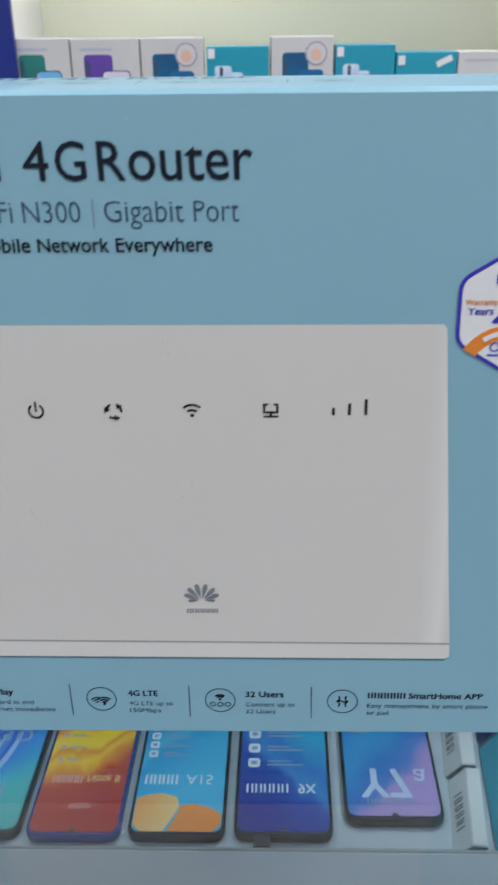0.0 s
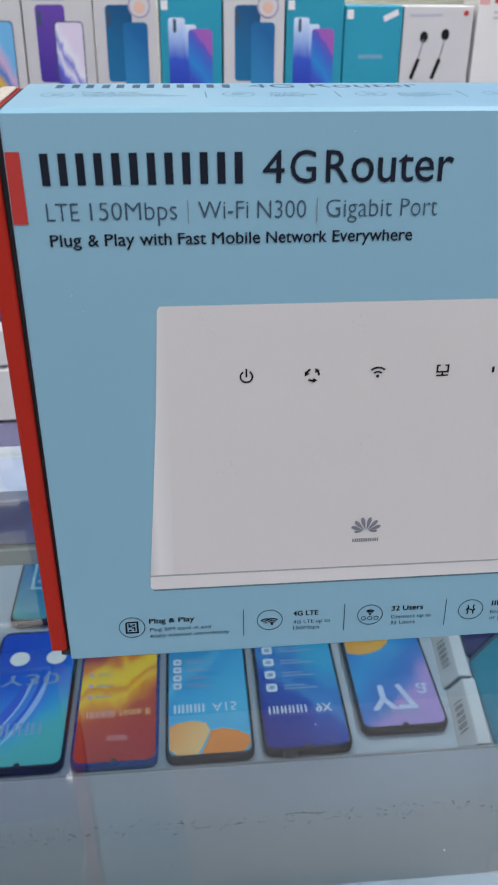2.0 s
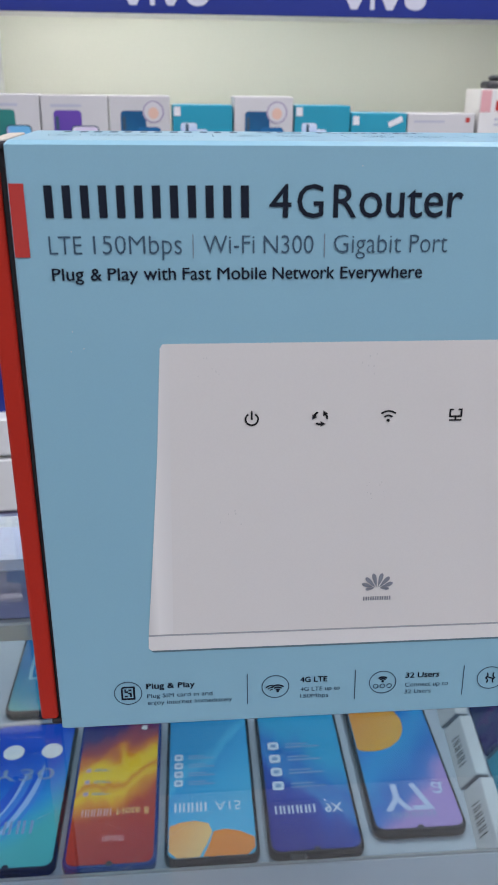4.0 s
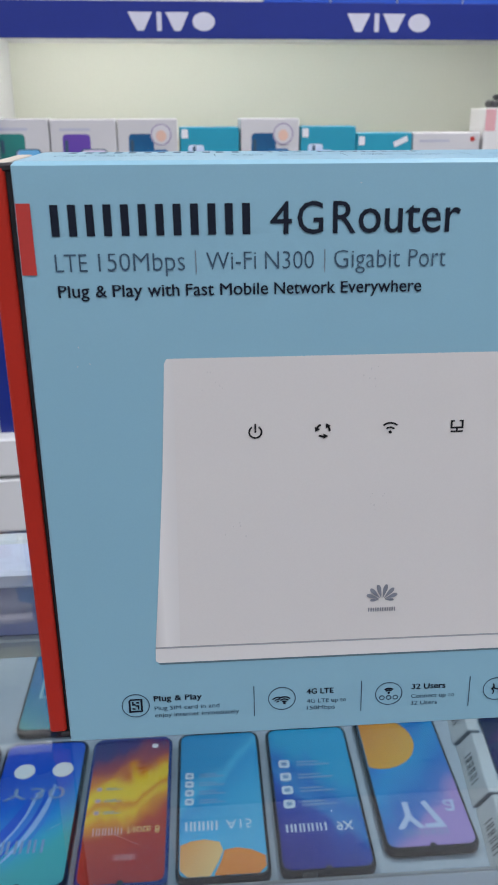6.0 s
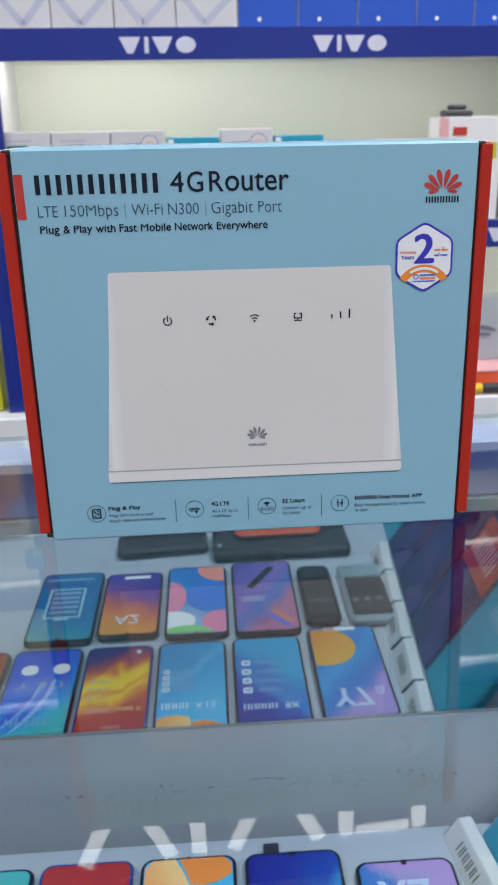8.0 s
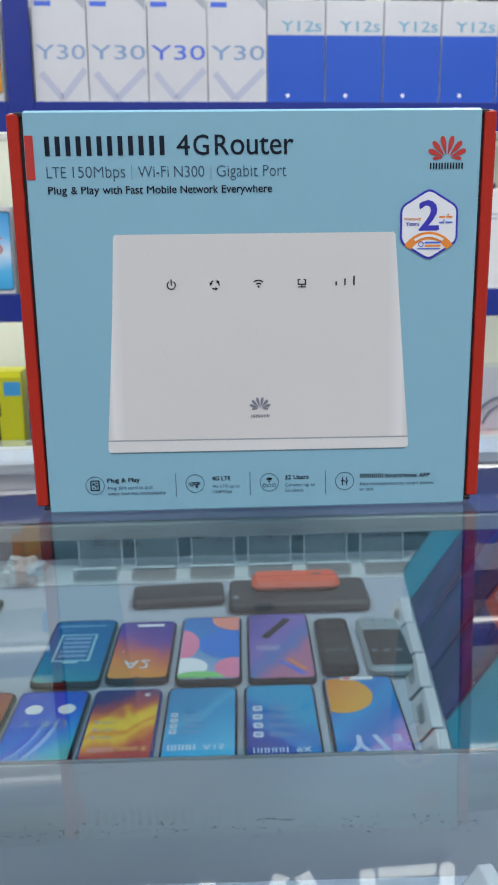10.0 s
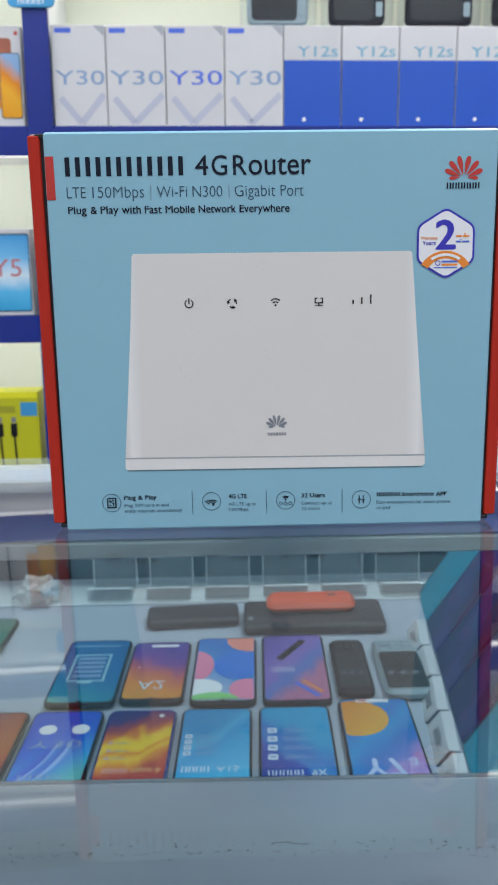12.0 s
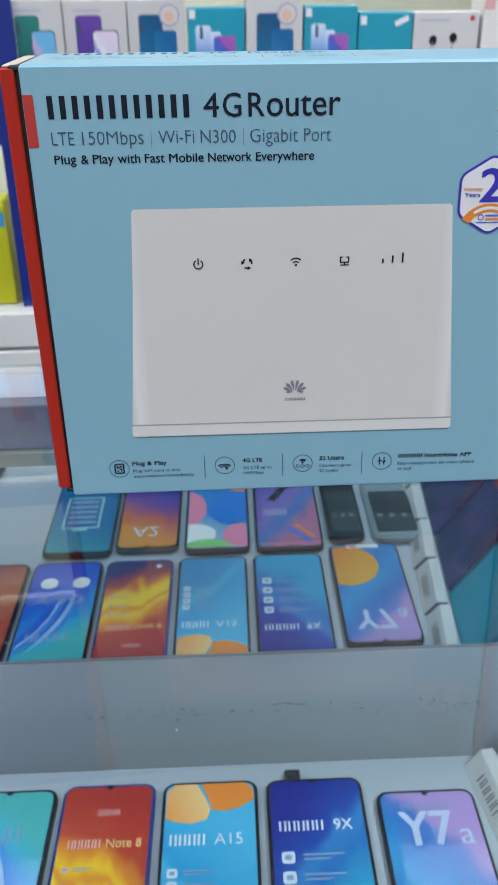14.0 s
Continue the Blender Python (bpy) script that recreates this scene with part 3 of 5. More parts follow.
t = carton("earphone_box", "white carton with a pair of black earphones printed on it", 0.406, 0.516, Z0, 0.186, WHITE_BOX, 0.05, "")
p = on_front(FRONT)
for dx in (0.0, 0.034):
    part("printed_earbud", flat(p, [disc(0.440 + dx, 0.143 + dx * 0.1, 0.0065, 0.008)], 0.0004), INK_BLACK, t)
    part("printed_cable", flat(p, [stroke(0.440 + dx, 0.14, 0.432 + dx, 0.105, 0.0018)], 0.0005), INK_GREY, t)
    part("printed_remote", flat(p, [stroke(0.434 + dx, 0.112, 0.424 + dx, 0.083, 0.006)], 0.0006), INK_BLACK, t)
part("printed_loop", flat(p, [arc(0.452, 0.078, 0.02, 0.0016, 170, 350)], 0.0005), INK_PALE, t)
part("printed_mark", flat(p, [disc(0.504, 0.176, 0.004)], 0.0005), PRINT_RED, t)
part("heading", flat(p, [rect(0.416, 0.172, 0.466, 0.175)], 0.0005), INK_PALE, t)

# Lighter copy of the carton white: the stronger light here is in the colour.
t = carton("accessory_box", "tall white carton with a pink and orange label", 0.522, 0.64, Z0, 0.222, surface("lit_white_carton", (0.74, 0.73, 0.72), 0.4, grain=900, vary=0.03, stain=20), 0.07, "")
part("printed_band", flat(p, [rect(0.523, 0.188, 0.540, 0.221)], 0.0004), INK_PINK, t)
part("printed_label", flat(p, [rect(0.548, 0.19, 0.574, 0.205)], 0.0004), PRINT_RED, t)
part("printed_square", flat(p, [rect(0.610, 0.15, 0.632, 0.178)], 0.0004), YELLOW_BOX, t)
part("printed_text", flat(p, [rect(0.548, 0.176, 0.600, 0.179), rect(0.548, 0.168, 0.590, 0.171)], 0.0004), INK_PALE, t)
t = shelf_thing("black_clip", "small black plastic clip lying on a carton", "accessory")
part("body", slab(bmesh.new(), 0.536, FRONT + 0.012, 0.590, FRONT + 0.05, 0.2225, 0.234, 0.008, 0.003), CHARCOAL, t)
part("arch", slab(bmesh.new(), 0.545, FRONT + 0.016, 0.580, FRONT + 0.046, 0.2345, 0.243, 0.012, 0.003), CHARCOAL, t)
for k in range(5):
    x0 = 0.65 + 0.094 * k
    carton("phone_box", "plain white phone carton on the shelf", x0, x0 + 0.09, Z0, 0.205, WHITE_BOX)

# upper shelf
Z1 = 0.3705
edges = (-0.2405, -0.147, -0.044, 0.059, 0.163)
for k in range(4):
    x0, x1 = edges[k] + 0.0008, edges[k + 1] - 0.0008
    t = carton("phone_box", "white phone carton with pale blue model lettering", x0, x1, Z1, 0.537, WHITE_BOX, 0.06)
    w = x1 - x0
    words("model_lettering", "Y30", p, x0 + 0.05 * w, x1 - 0.03 * w, 0.4400, 0.0232, INK_ROYAL if k == 2 else INK_BLUE, t, 0.0)
    part("printed_tag", flat(p, [rect(x0 + 0.006, 0.524, x0 + 0.034, 0.532)]), INK_ROYAL, t)
    part("printed_wedge", flat(p, [[(x1 - 0.020, 0.536), (x1 - 0.001, 0.536), (x1 - 0.001, 0.518)]]), WEDGE_GREY, t)
    part("printed_chevron", flat(p, [stroke(x0 + 0.012, 0.418, x0 + 0.047, 0.376, 0.011), stroke(x0 + 0.047, 0.376, x1 - 0.004, 0.424, 0.011)]), INK_PALE, t)
for k in range(7):
    x0, x1 = 0.1635 + 0.1025 * k, 0.1635 + 0.1025 * k + 0.101
    t = carton("phone_box", "white and royal blue phone carton with teal lettering", x0, x1, Z1, 0.537, WHITE_BOX, 0.06)
    words("model_lettering", "Y12s", p, x0 + 0.024, x1 - 0.006, 0.4865, 0.017, INK_TEAL, t, 0.015)
    part("blue_panel", flat(p, [rect(x0 + 0.0005, Z1 + 0.0005, x1 - 0.0005, 0.4805)], 0.0004), ROYAL_BOX, t, "royal blue lower panel")
    part("printed_dot", flat(p, [disc(x0 + 0.036, 0.382, 0.0035)], 0.0008), INK_WHITE, t)
# wrapped phones lying on the cartons
for k, (x0, x1) in enumerate(((0.088, 0.222), (0.232, 0.358), (0.368, 0.514), (0.524, 0.66))):
    t = shelf_thing("wrapped_phone", "dark phone in a clear plastic wrap lying on the cartons", "phone", "wrapped phones")
    up = Matrix(((1, 0, 0, 0), (0, 0, -1, FRONT + 0.03), (0, 1, 0, 0), (0, 0, 0, 1)))
    part("body", slab(bmesh.new(), x0 + 0.012, 0.541, x1 - 0.014, 0.612, 0.0, 0.014, 0.012, 0.004, up), PHONE_SILVER if k == 0 else PHONE_BLACK, t)
    part("screen", slab(bmesh.new(), x0 + 0.020, 0.549, x1 - 0.034, 0.606, 0.0142, 0.0152, 0.008, 0.0006, up), KEY_DARK, t)
    part("side_key", slab(bmesh.new(), x1 - 0.031, 0.556, x1 - 0.019, 0.580, 0.0142, 0.0155, 0.003, 0.0006, up), PHONE_SILVER, t)
    part("wrap", slab(bmesh.new(), x0, 0.5378, x1, 0.63, -0.004, 0.020, 0.010, 0.005, up), WRAP, t, "clear plastic wrap")

# left bay
t = carton("phone_box", "white phone carton with an orange phone printed on it", -0.386, -0.292, Z1, 0.535, WHITE_BOX)
part("printed_phone_back", flat(p, [rounded(-0.352, 0.40, -0.309, 0.515, 0.006)], 0.0003), ART_ORANGE, t)
part("printed_phone_rim", flat(p, [rounded(-0.3315, 0.3835, -0.2945, 0.4915, 0.006)], 0.0005), INK_SLATE, t)
part("printed_phone_front", flat(p, [rounded(-0.330, 0.385, -0.296, 0.49, 0.005)], 0.0008), picture("amber_art", ((0.0, (0.72, 0.30, 0.02)), (0.5, (0.80, 0.40, 0.03)), (0.72, (0.70, 0.24, 0.02)), (1.0, (0.25, 0.40, 0.62))), 15, 0.1, upright=True), t)
part("printed_mark", flat(p, [rect(-0.303, 0.520, -0.297, 0.526)]), PRINT_RED, t)
carton("phone_box", "white phone carton with an orange phone printed on it", -0.486, -0.39, Z1, 0.535, WHITE_BOX)
t = carton("phone_box", "white phone carton with a sky blue screen and pink lettering", -0.392, -0.296, Z0, 0.196, WHITE_BOX)
part("printed_phone", flat(p, [rounded(-0.376, 0.048, -0.298, 0.188, 0.006)], 0.0003), INK_SLATE, t)
part("printed_screen", flat(p, [rounded(-0.373, 0.051, -0.300, 0.185, 0.005)], 0.0006), picture("sky_screen", ((0.0, (0.04, 0.34, 0.62)), (0.25, (0.10, 0.45, 0.75)), (0.45, (0.62, 0.74, 0.84)), (0.7, (0.16, 0.46, 0.76)), (1.0, (0.06, 0.3, 0.62))), 0, 0.1, 2.0, upright=True), t)
words("model_lettering", "Y5", p, -0.367, -0.314, 0.112, 0.031, surface("dull_red_ink", (0.48, 0.17, 0.20), 0.4, bump=0), t, 0.0, 0.0009)
carton("phone_box", "white phone carton on the shelf", -0.492, -0.397, Z0, 0.196, WHITE_BOX)
t = carton("cable_box", "yellow-green carton with a black charging cable printed on it", -0.426, -0.298, -0.287, -0.100, YELLOW_BOX, 0.06, "")
part("lid_edge", flat(p, [rect(-0.425, -0.112, -0.299, -0.101)], 0.0004), surface("bright_yellow_ink", (0.75, 0.72, 0.02), 0.4), t)
part("printed_tag", flat(p, [rect(-0.332, -0.146, -0.301, -0.120)], 0.0004), SKY_INK, t)
for cx in (-0.372, -0.346):
    part("printed_plug", flat(p, [rect(cx - 0.006, -0.185, cx + 0.006, -0.160)], 0.0004), INK_BLACK, t)
    part("printed_plug_tip", flat(p, [rect(cx - 0.004, -0.159, cx + 0.004, -0.148)], 0.0004), INK_GREY, t)
    part("printed_cable", flat(p, [stroke(cx, -0.185, cx + 0.003, -0.262, 0.004)], 0.0005), INK_BLACK, t)
part("printed_heading", flat(p, [rect(-0.376, -0.140, -0.342, -0.127)], 0.0004), surface("olive_ink", (0.33, 0.33, 0.02), 0.4), t)
t = shelf_thing("post_tag", "sky blue plastic tag clipped to the shelf post", "tag")
part("body", slab(bmesh.new(), -0.307, 0.560, -0.228, 0.605, -0.006, 0.0, 0.01, 0.0008, Matrix(((1, 0, 0, 0), (0, 0, 1, FRONT - 0.0125), (0, 1, 0, 0), (0, 0, 0, 1)))), SKY_INK, t)
brand_bars("brand_shape", on_front(FRONT - 0.0185), -0.29, -0.245, 0.565, 0.579, 5, INK_WHITE, t, 0.2)

# small wares on the worktop
WY = FRONT - 0.03
t = shelf_thing("marker_pen", "thick yellow marker with a black cap lying down", "pen")
turn = Matrix(((0, 0, 1, 0), (1, 0, 0, WY), (0, 1, 0, -0.2885), (0, 0, 0, 1)))
part("barrel", slab(bmesh.new(), -0.010, 0.0, 0.010, 0.020, 0.555, 0.628, 0.0098, 0.002, turn, 6), surface("yellow_plastic", (0.75, 0.48, 0.01), 0.35), t)
part("cap", slab(bmesh.new(), -0.010, 0.0, 0.010, 0.020, 0.629, 0.668, 0.0098, 0.002, turn, 6), CHARCOAL, t, "black cap")
t = shelf_thing("flat_tray", "shallow orange-red plastic tray behind the marker", "tray")
part("tray", slab(bmesh.new(), 0.545, WY + 0.03, 0.72, WY + 0.12, -0.2885, -0.254, 0.006, 0.002), ORANGE_CASE, t)
part("rim", slab(bmesh.new(), 0.543, WY + 0.028, 0.722, WY + 0.122, -0.2538, -0.250, 0.007, 0.001), INK_PINK, t)
t = shelf_thing("cable_pouch", "clear pouch holding a coiled grey cable", "pouch")
stood = Matrix(((1, 0, 0, 0), (0, 0, -1, WY + 0.11), (0, 1, 0, 0), (0, 0, 0, 1)))
part("card", slab(bmesh.new(), 0.56, -0.2495, 0.71, -0.12, 0.0, 0.002, 0.004, 0.0006, stood), WHITE_BOX, t)
part("cable", flat(on_front(WY + 0.108), [arc(0.655, -0.245, 0.065, 0.005, 60, 175), arc(0.66, -0.245, 0.050, 0.004, 70, 170)], 0.004, 0.003), INK_GREY, t, "coiled grey cable")
part("sleeve", slab(bmesh.new(), 0.55, -0.2497, 0.72, -0.11, 0.008, 0.010, 0.004, 0.0006, stood), WRAP, t, "clear plastic sleeve")

# base cabinets under the shelves
for k in range(8):
    x0 = -1.16 + 0.38 * k - 0.015
    t = shelf_thing("base_cabinet", "white laminate base cabinet below the shelves", "cabinet", "base cabinets")
    part("body", block(x0, FRONT - 0.02, -0.92, x0 + 0.376, WALL_Y, -0.36), CABINET_WHITE, t)
    part("drawer_front", block(x0 + 0.002, FRONT - 0.045, -0.46, x0 + 0.374, FRONT - 0.021, -0.364, 0.002), SHELF_WHITE, t)
    part("door", block(x0 + 0.002, FRONT - 0.04, -0.91, x0 + 0.374, FRONT - 0.021, -0.47, 0.002), LAVENDER, t, "lavender cabinet door")
t = shelf_thing("cabinet_worktop", "thick white worktop on the base cabinets", "worktop")
part("top", block(-1.5, FRONT - 0.045, -0.357, 1.9, WALL_Y - 0.001, -0.290, 0.003), SHELF_WHITE, t)

# ---- the glass counter ----
MIRROR_Y = 0.174
CX0, CX1 = -1.2, 0.62
YF = -0.52
counter = thing("glass_counter", "glass-topped display counter with a mirrored back", "counter")
glass_top = part("glass_top", block(CX0, YF, -0.0095, CX1, 0.186, -0.0015, 0.0012), GLASS, counter, "clear glass top")
glass_top.data.materials.append(GLASS_UNDER)
for face in glass_top.data.polygons:
    if face.normal.z < -0.5:
        face.material_index = 1
part("back_rail", block(CX0, 0.150, -0.020, CX1, 0.186, -0.0096, 0.002), PALE_RAIL, counter, "pale metal rail under the glass edge")
part("upper_panel", block(CX0, MIRROR_Y + 0.001, -0.066, CX1, 0.186, -0.0205, 0.001), LAVENDER, counter, "lavender panel strip")
part("mirror_rail", block(CX0, MIRROR_Y - 0.003, -0.079, CX1, 0.186, -0.0665, 0.001), ALUMINIUM, counter, "grey metal mirror rail")
part("mirror", block(CX0, MIRROR_Y, -0.271, CX1, 0.186, -0.0795, 0.0004), MIRROR, counter, "silvered mirror pane")
part("mirror_trim", block(CX0, MIRROR_Y - 0.0003, -0.2745, CX1, 0.186, -0.2715, 0.0006), DULL_TRIM, counter)
part("back_panel", block(CX0, MIRROR_Y, -0.70, CX1, 0.186, -0.275, 0.0005), BACK_PANEL, counter, "white laminate panel with dark scuffs")
part("front_board", block(CX0, YF, -0.38, CX1, YF + 0.006, -0.0096, 0.001), SLATE_BOARD, counter, "slate blue inner front board")
part("front_panel", block(CX0, YF, FLOOR_Z + 0.001, CX1, YF + 0.02, -0.381, 0.002), SHELF_WHITE, counter)
part("side_panel", block(CX0 - 0.02, YF, FLOOR_Z + 0.001, CX0 - 0.001, 0.186, -0.0096, 0.002), SHELF_WHITE, counter)
part("side_panel", block(CX1 + 0.001, YF, FLOOR_Z + 0.001, CX1 + 0.02, 0.186, -0.0096, 0.002), SHELF_WHITE, counter)
part("back_board", block(CX0, 0.187, FLOOR_Z + 0.001, CX1, 0.2, -0.0096, 0.002), CABINET_WHITE, counter)
PLAT = -0.353
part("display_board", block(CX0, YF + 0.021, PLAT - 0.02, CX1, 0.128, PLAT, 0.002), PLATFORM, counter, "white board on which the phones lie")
part("front_track", block(-0.42, -0.466, PLAT + 0.0003, 0.40, -0.388, PLAT + 0.0022, 0.0006), GLINT_AND_TRACK, counter, "shiny pale strip along the front of the board")


# ---- phones on the display board ----
def screen_thing(name, label, x0, x1, y0, y1, art, body=PHONE_BLACK, r=0.010, border=0.0028, group="dummy phones on display"):
    t = thing(name, label, "phone", group)
    part("body", slab(bmesh.new(), x0, y0, x1, y1, PLAT, PLAT + 0.0085, r, 0.0018, IDENT, 6), body, t)
    part("screen", flat(on_top(PLAT + 0.0085), [rounded(x0 + border, y0 + border * 1.6, x1 - border, y1 - border * 1.4, r * 0.75)], 0.0004, 0.0003), art, t)
    part("notch", flat(on_top(PLAT + 0.0085), [disc((x0 + x1) / 2, y1 - border * 1.2 - 0.001, 0.0027, 0.0027, 12)], 0.0006), PHONE_BLACK, t)
    return t


TOP = on_top(PLAT + 0.0085)


def on_screen(t, name, loops, material, d=0.0007):
    return part(name, flat(TOP, loops, d), material, t)


def icons(t, x, ys, size, material=INK_SOFT):
    for y in ys:
        on_screen(t, "printed_icon", [rounded(x, y, x + size, y + size, size * 0.25, 3)], material, 0.0008)
        on_screen(t, "icon_glyph", [rounded(x + size * 0.25, y + size * 0.3, x + size * 0.75, y + size * 0.7, size * 0.12, 2)], INK_BLUE, 0.0010)
        on_screen(t, "printed_line", [rect(x + size * 1.6, y + size * 0.62, x + size * 4.6, y + size * 0.78), rect(x + size * 1.6, y + size * 0.25, x + size * 3.6, y + size * 0.4)], INK_BLUE)


A = {
    "red": picture("flame_screen", ((0.0, (0.012, 0.012, 0.15)), (0.14, (0.05, 0.015, 0.16)), (0.28, (0.40, 0.05, 0.06)), (0.35, (0.78, 0.22, 0.012)), (0.41, (0.98, 0.60, 0.008)), (0.50, (1.0, 0.64, 0.008)), (0.545, (0.82, 0.25, 0.010)), (0.60, (0.98, 0.60, 0.008)), (0.66, (0.85, 0.30, 0.012)), (0.76, (0.52, 0.05, 0.018)), (1.0, (0.46, 0.026, 0.018))), 12, 0.22, 2.4, coat=0.3, depth=0.9),
    "sky": picture("sky_blue_screen", ((0.0, (0.012, 0.32, 0.68)), (0.4, (0.02, 0.36, 0.72)), (0.5, (0.08, 0.54, 0.90)), (0.56, (0.02, 0.38, 0.78)), (0.72, (0.04, 0.46, 0.84)), (1.0, (0.08, 0.52, 0.86))), 25, 0.14, 3.0, coat=0.3, depth=0.78),
    "navy": picture("deep_blue_screen", ((0.0, (0.012, 0.34, 0.62)), (0.16, (0.008, 0.16, 0.52)), (0.28, (0.03, 0.22, 0.58)), (0.36, (0.008, 0.06, 0.40)), (0.6, (0.012, 0.025, 0.30)), (1.0, (0.014, 0.015, 0.24))), -28, 0.16, 3.0, coat=0.3, depth=0.9),
    "pastel": picture("pastel_screen", ((0.0, (0.010, 0.22, 0.58)), (0.25, (0.02, 0.36, 0.68)), (0.40, (0.008, 0.18, 0.56)), (0.58, (0.015, 0.30, 0.66)), (0.78, (0.010, 0.17, 0.54)), (0.90, (0.06, 0.18, 0.56)), (1.0, (0.42, 0.27, 0.61))), 28, 0.16, 2.6, coat=0.3, depth=0.92),
    "wave": picture("blue_wave_screen", ((0.0, (0.004, 0.07, 0.58)), (0.35, (0.005, 0.09, 0.62)), (0.55, (0.008, 0.14, 0.68)), (0.75, (0.02, 0.28, 0.70)), (0.90, (0.04, 0.42, 0.58)), (1.0, (0.06, 0.42, 0.44))), 20, 0.12, 2.2, coat=0.3, depth=0.95),
    "ember": picture("ember_screen", ((0.0, (0.10, 0.05, 0.16)), (0.3, (0.45, 0.08, 0.05)), (0.7, (0.62, 0.16, 0.05)), (1.0, (0.5, 0.06, 0.04))), 20, 0.2, 3.0, coat=0.3, depth=0.78),
    "teal": picture("teal_screen", ((0.0, (0.010, 0.13, 0.34)), (0.5, (0.012, 0.17, 0.37)), (0.82, (0.03, 0.28, 0.38)), (1.0, (0.07, 0.40, 0.32))), -14, 0.1, 2.0, coat=0.3, depth=0.95),
    "sunset": picture("sunset_screen", ((0.0, (0.05, 0.03, 0.30)), (0.22, (0.16, 0.05, 0.30)), (0.42, (0.55, 0.12, 0.10)), (0.65, (0.74, 0.25, 0.04)), (1.0, (0.72, 0.32, 0.05))), -14, 0.16, 3.0, coat=0.3, depth=0.95),
    "candy": picture("candy_screen", ((0.0, (0.02, 0.20, 0.60)), (0.35, (0.05, 0.32, 0.70)), (0.55, (0.30, 0.45, 0.72)), (1.0, (0.60, 0.62, 0.72))), -20, 0.1, 2.0, coat=0.3, depth=0.85),
    "violet": picture("violet_screen", ((0.0, (0.08, 0.06, 0.26)), (0.3, (0.14, 0.10, 0.40)), (0.6, (0.22, 0.14, 0.45)), (0.8, (0.06, 0.16, 0.45)), (1.0, (0.45, 0.16, 0.28))), 35, 0.2, 3.0, coat=0.3, depth=0.95),
    "green": picture("green_screen", ((0.0, (0.02, 0.14, 0.16)), (1.0, (0.06, 0.36, 0.25))), 15, 0.15, 2.0, coat=0.3, depth=0.78),
    "galaxy": picture("galaxy_print", ((0.10, (0.012, 0.020, 0.10)), (0.30, (0.018, 0.022, 0.12)), (0.42, (0.05, 0.025, 0.17)), (0.48, (0.11, 0.035, 0.18)), (0.52, (0.03, 0.05, 0.17)), (0.62, (0.06, 0.03, 0.19)), (0.76, (0.014, 0.022, 0.11)), (0.9, (0.10, 0.02, 0.10))), 40, 0.5, 3.4, upright="side"),
}
SWOOSH = [surface(f"{n}_swoosh_ink", c, 0.3, bump=0) for n, c in (("azure", (0.03, 0.20, 0.66)), ("pale", (0.30, 0.45, 0.78)), ("cobalt", (0.006, 0.09, 0.58)))]
# row nearest to the mirror
screen_thing("dummy_phone", "dummy phone with an ember orange screen print", -0.231, -0.151, -0.071, 0.104, A["ember"])
t = screen_thing("dummy_phone", "dummy phone with a blue wave print and round lenses", -0.146, -0.068, -0.071, 0.103, A["wave"])
on_screen(t, "printed_lens", [disc(-0.123, -0.030, 0.0095)], INK_WHITE)
on_screen(t, "printed_lens", [disc(-0.088, -0.030, 0.0095)], INK_WHITE)
for k in range(6):
    pts_a, pts_b = [], []
    for i in range(13):
        f = i / 12
        bx = -0.088 - 0.0045 * k - 0.034 * f ** 2.0 - 0.004 * k * f
        by = -0.015 + 0.003 * k + 0.095 * f
        half = (0.0022 + 0.0006 * k) * math.sin(math.pi * (0.08 + 0.90 * f)) * (1.0 if k % 2 else 0.6)
        pts_a.append((max(-0.1425, bx - half), by))
        pts_b.append((max(-0.1420, bx + half), by))
    on_screen(t, "printed_swoosh", [pts_a + pts_b[::-1]], SWOOSH[k % 3], 0.00042 + 0.00004 * k)
words("model_lettering", "Y30", TOP, -0.136, -0.082, -0.008, 0.014, INK_BLUE, t, 0.0, 0.0007)
brand_bars("brand_shape", TOP, -0.134, -0.090, 0.052, 0.066, 4, INK_BLUE, t, 0.2, 0.0007)
t = screen_thing("dummy_phone", "dummy phone with a red and yellow flame print", -0.063, 0.012, -0.070, 0.105, A["red"], PHONE_BLUE)
brand_bars("brand_shape", TOP, -0.033, -0.015, 0.073, 0.079, 5, INK_PINK, t, 0.2, 0.0007)
brand_bars("brand_shape", TOP, -0.053, -0.027, 0.044, 0.052, 5, INK_PINK, t, 0.22, 0.0007)
words("model_lettering", "Note 8", TOP, -0.023, 0.004, 0.044, 0.008, surface("gold_ink", (0.85, 0.55, 0.20), 0.4, bump=0), t, 0.0, 0.0007)
icons(t, -0.054, (0.024, 0.010, -0.004), 0.005, INK_PINK)
on_screen(t, "printed_dot", [disc(-0.004, -0.055, 0.003)], INK_WHITE)
t = screen_thing("dummy_phone", "dummy phone with a sky blue print and orange dunes", 0.018, 0.095, -0.071, 0.104, A["sky"])
DUNE = picture("dune_print", ((0.0, (0.75, 0.27, 0.05)), (1.0, (0.85, 0.52, 0.22))), 60, 0.1, 2.0)
on_screen(t, "printed_dune", [[(0.0215, 0.068), (0.030, 0.064), (0.042, 0.0625), (0.054, 0.066), (0.057, 0.075), (0.053, 0.086), (0.046, 0.1000), (0.028, 0.1000), (0.0215, 0.093)]], DUNE, 0.0006)
on_screen(t, "printed_dune", [[(0.058, 0.075), (0.068, 0.073), (0.080, 0.076), (0.0915, 0.083), (0.0915, 0.093), (0.085, 0.1000), (0.049, 0.1000), (0.055, 0.086)]], PRINT_ORANGE, 0.0008)
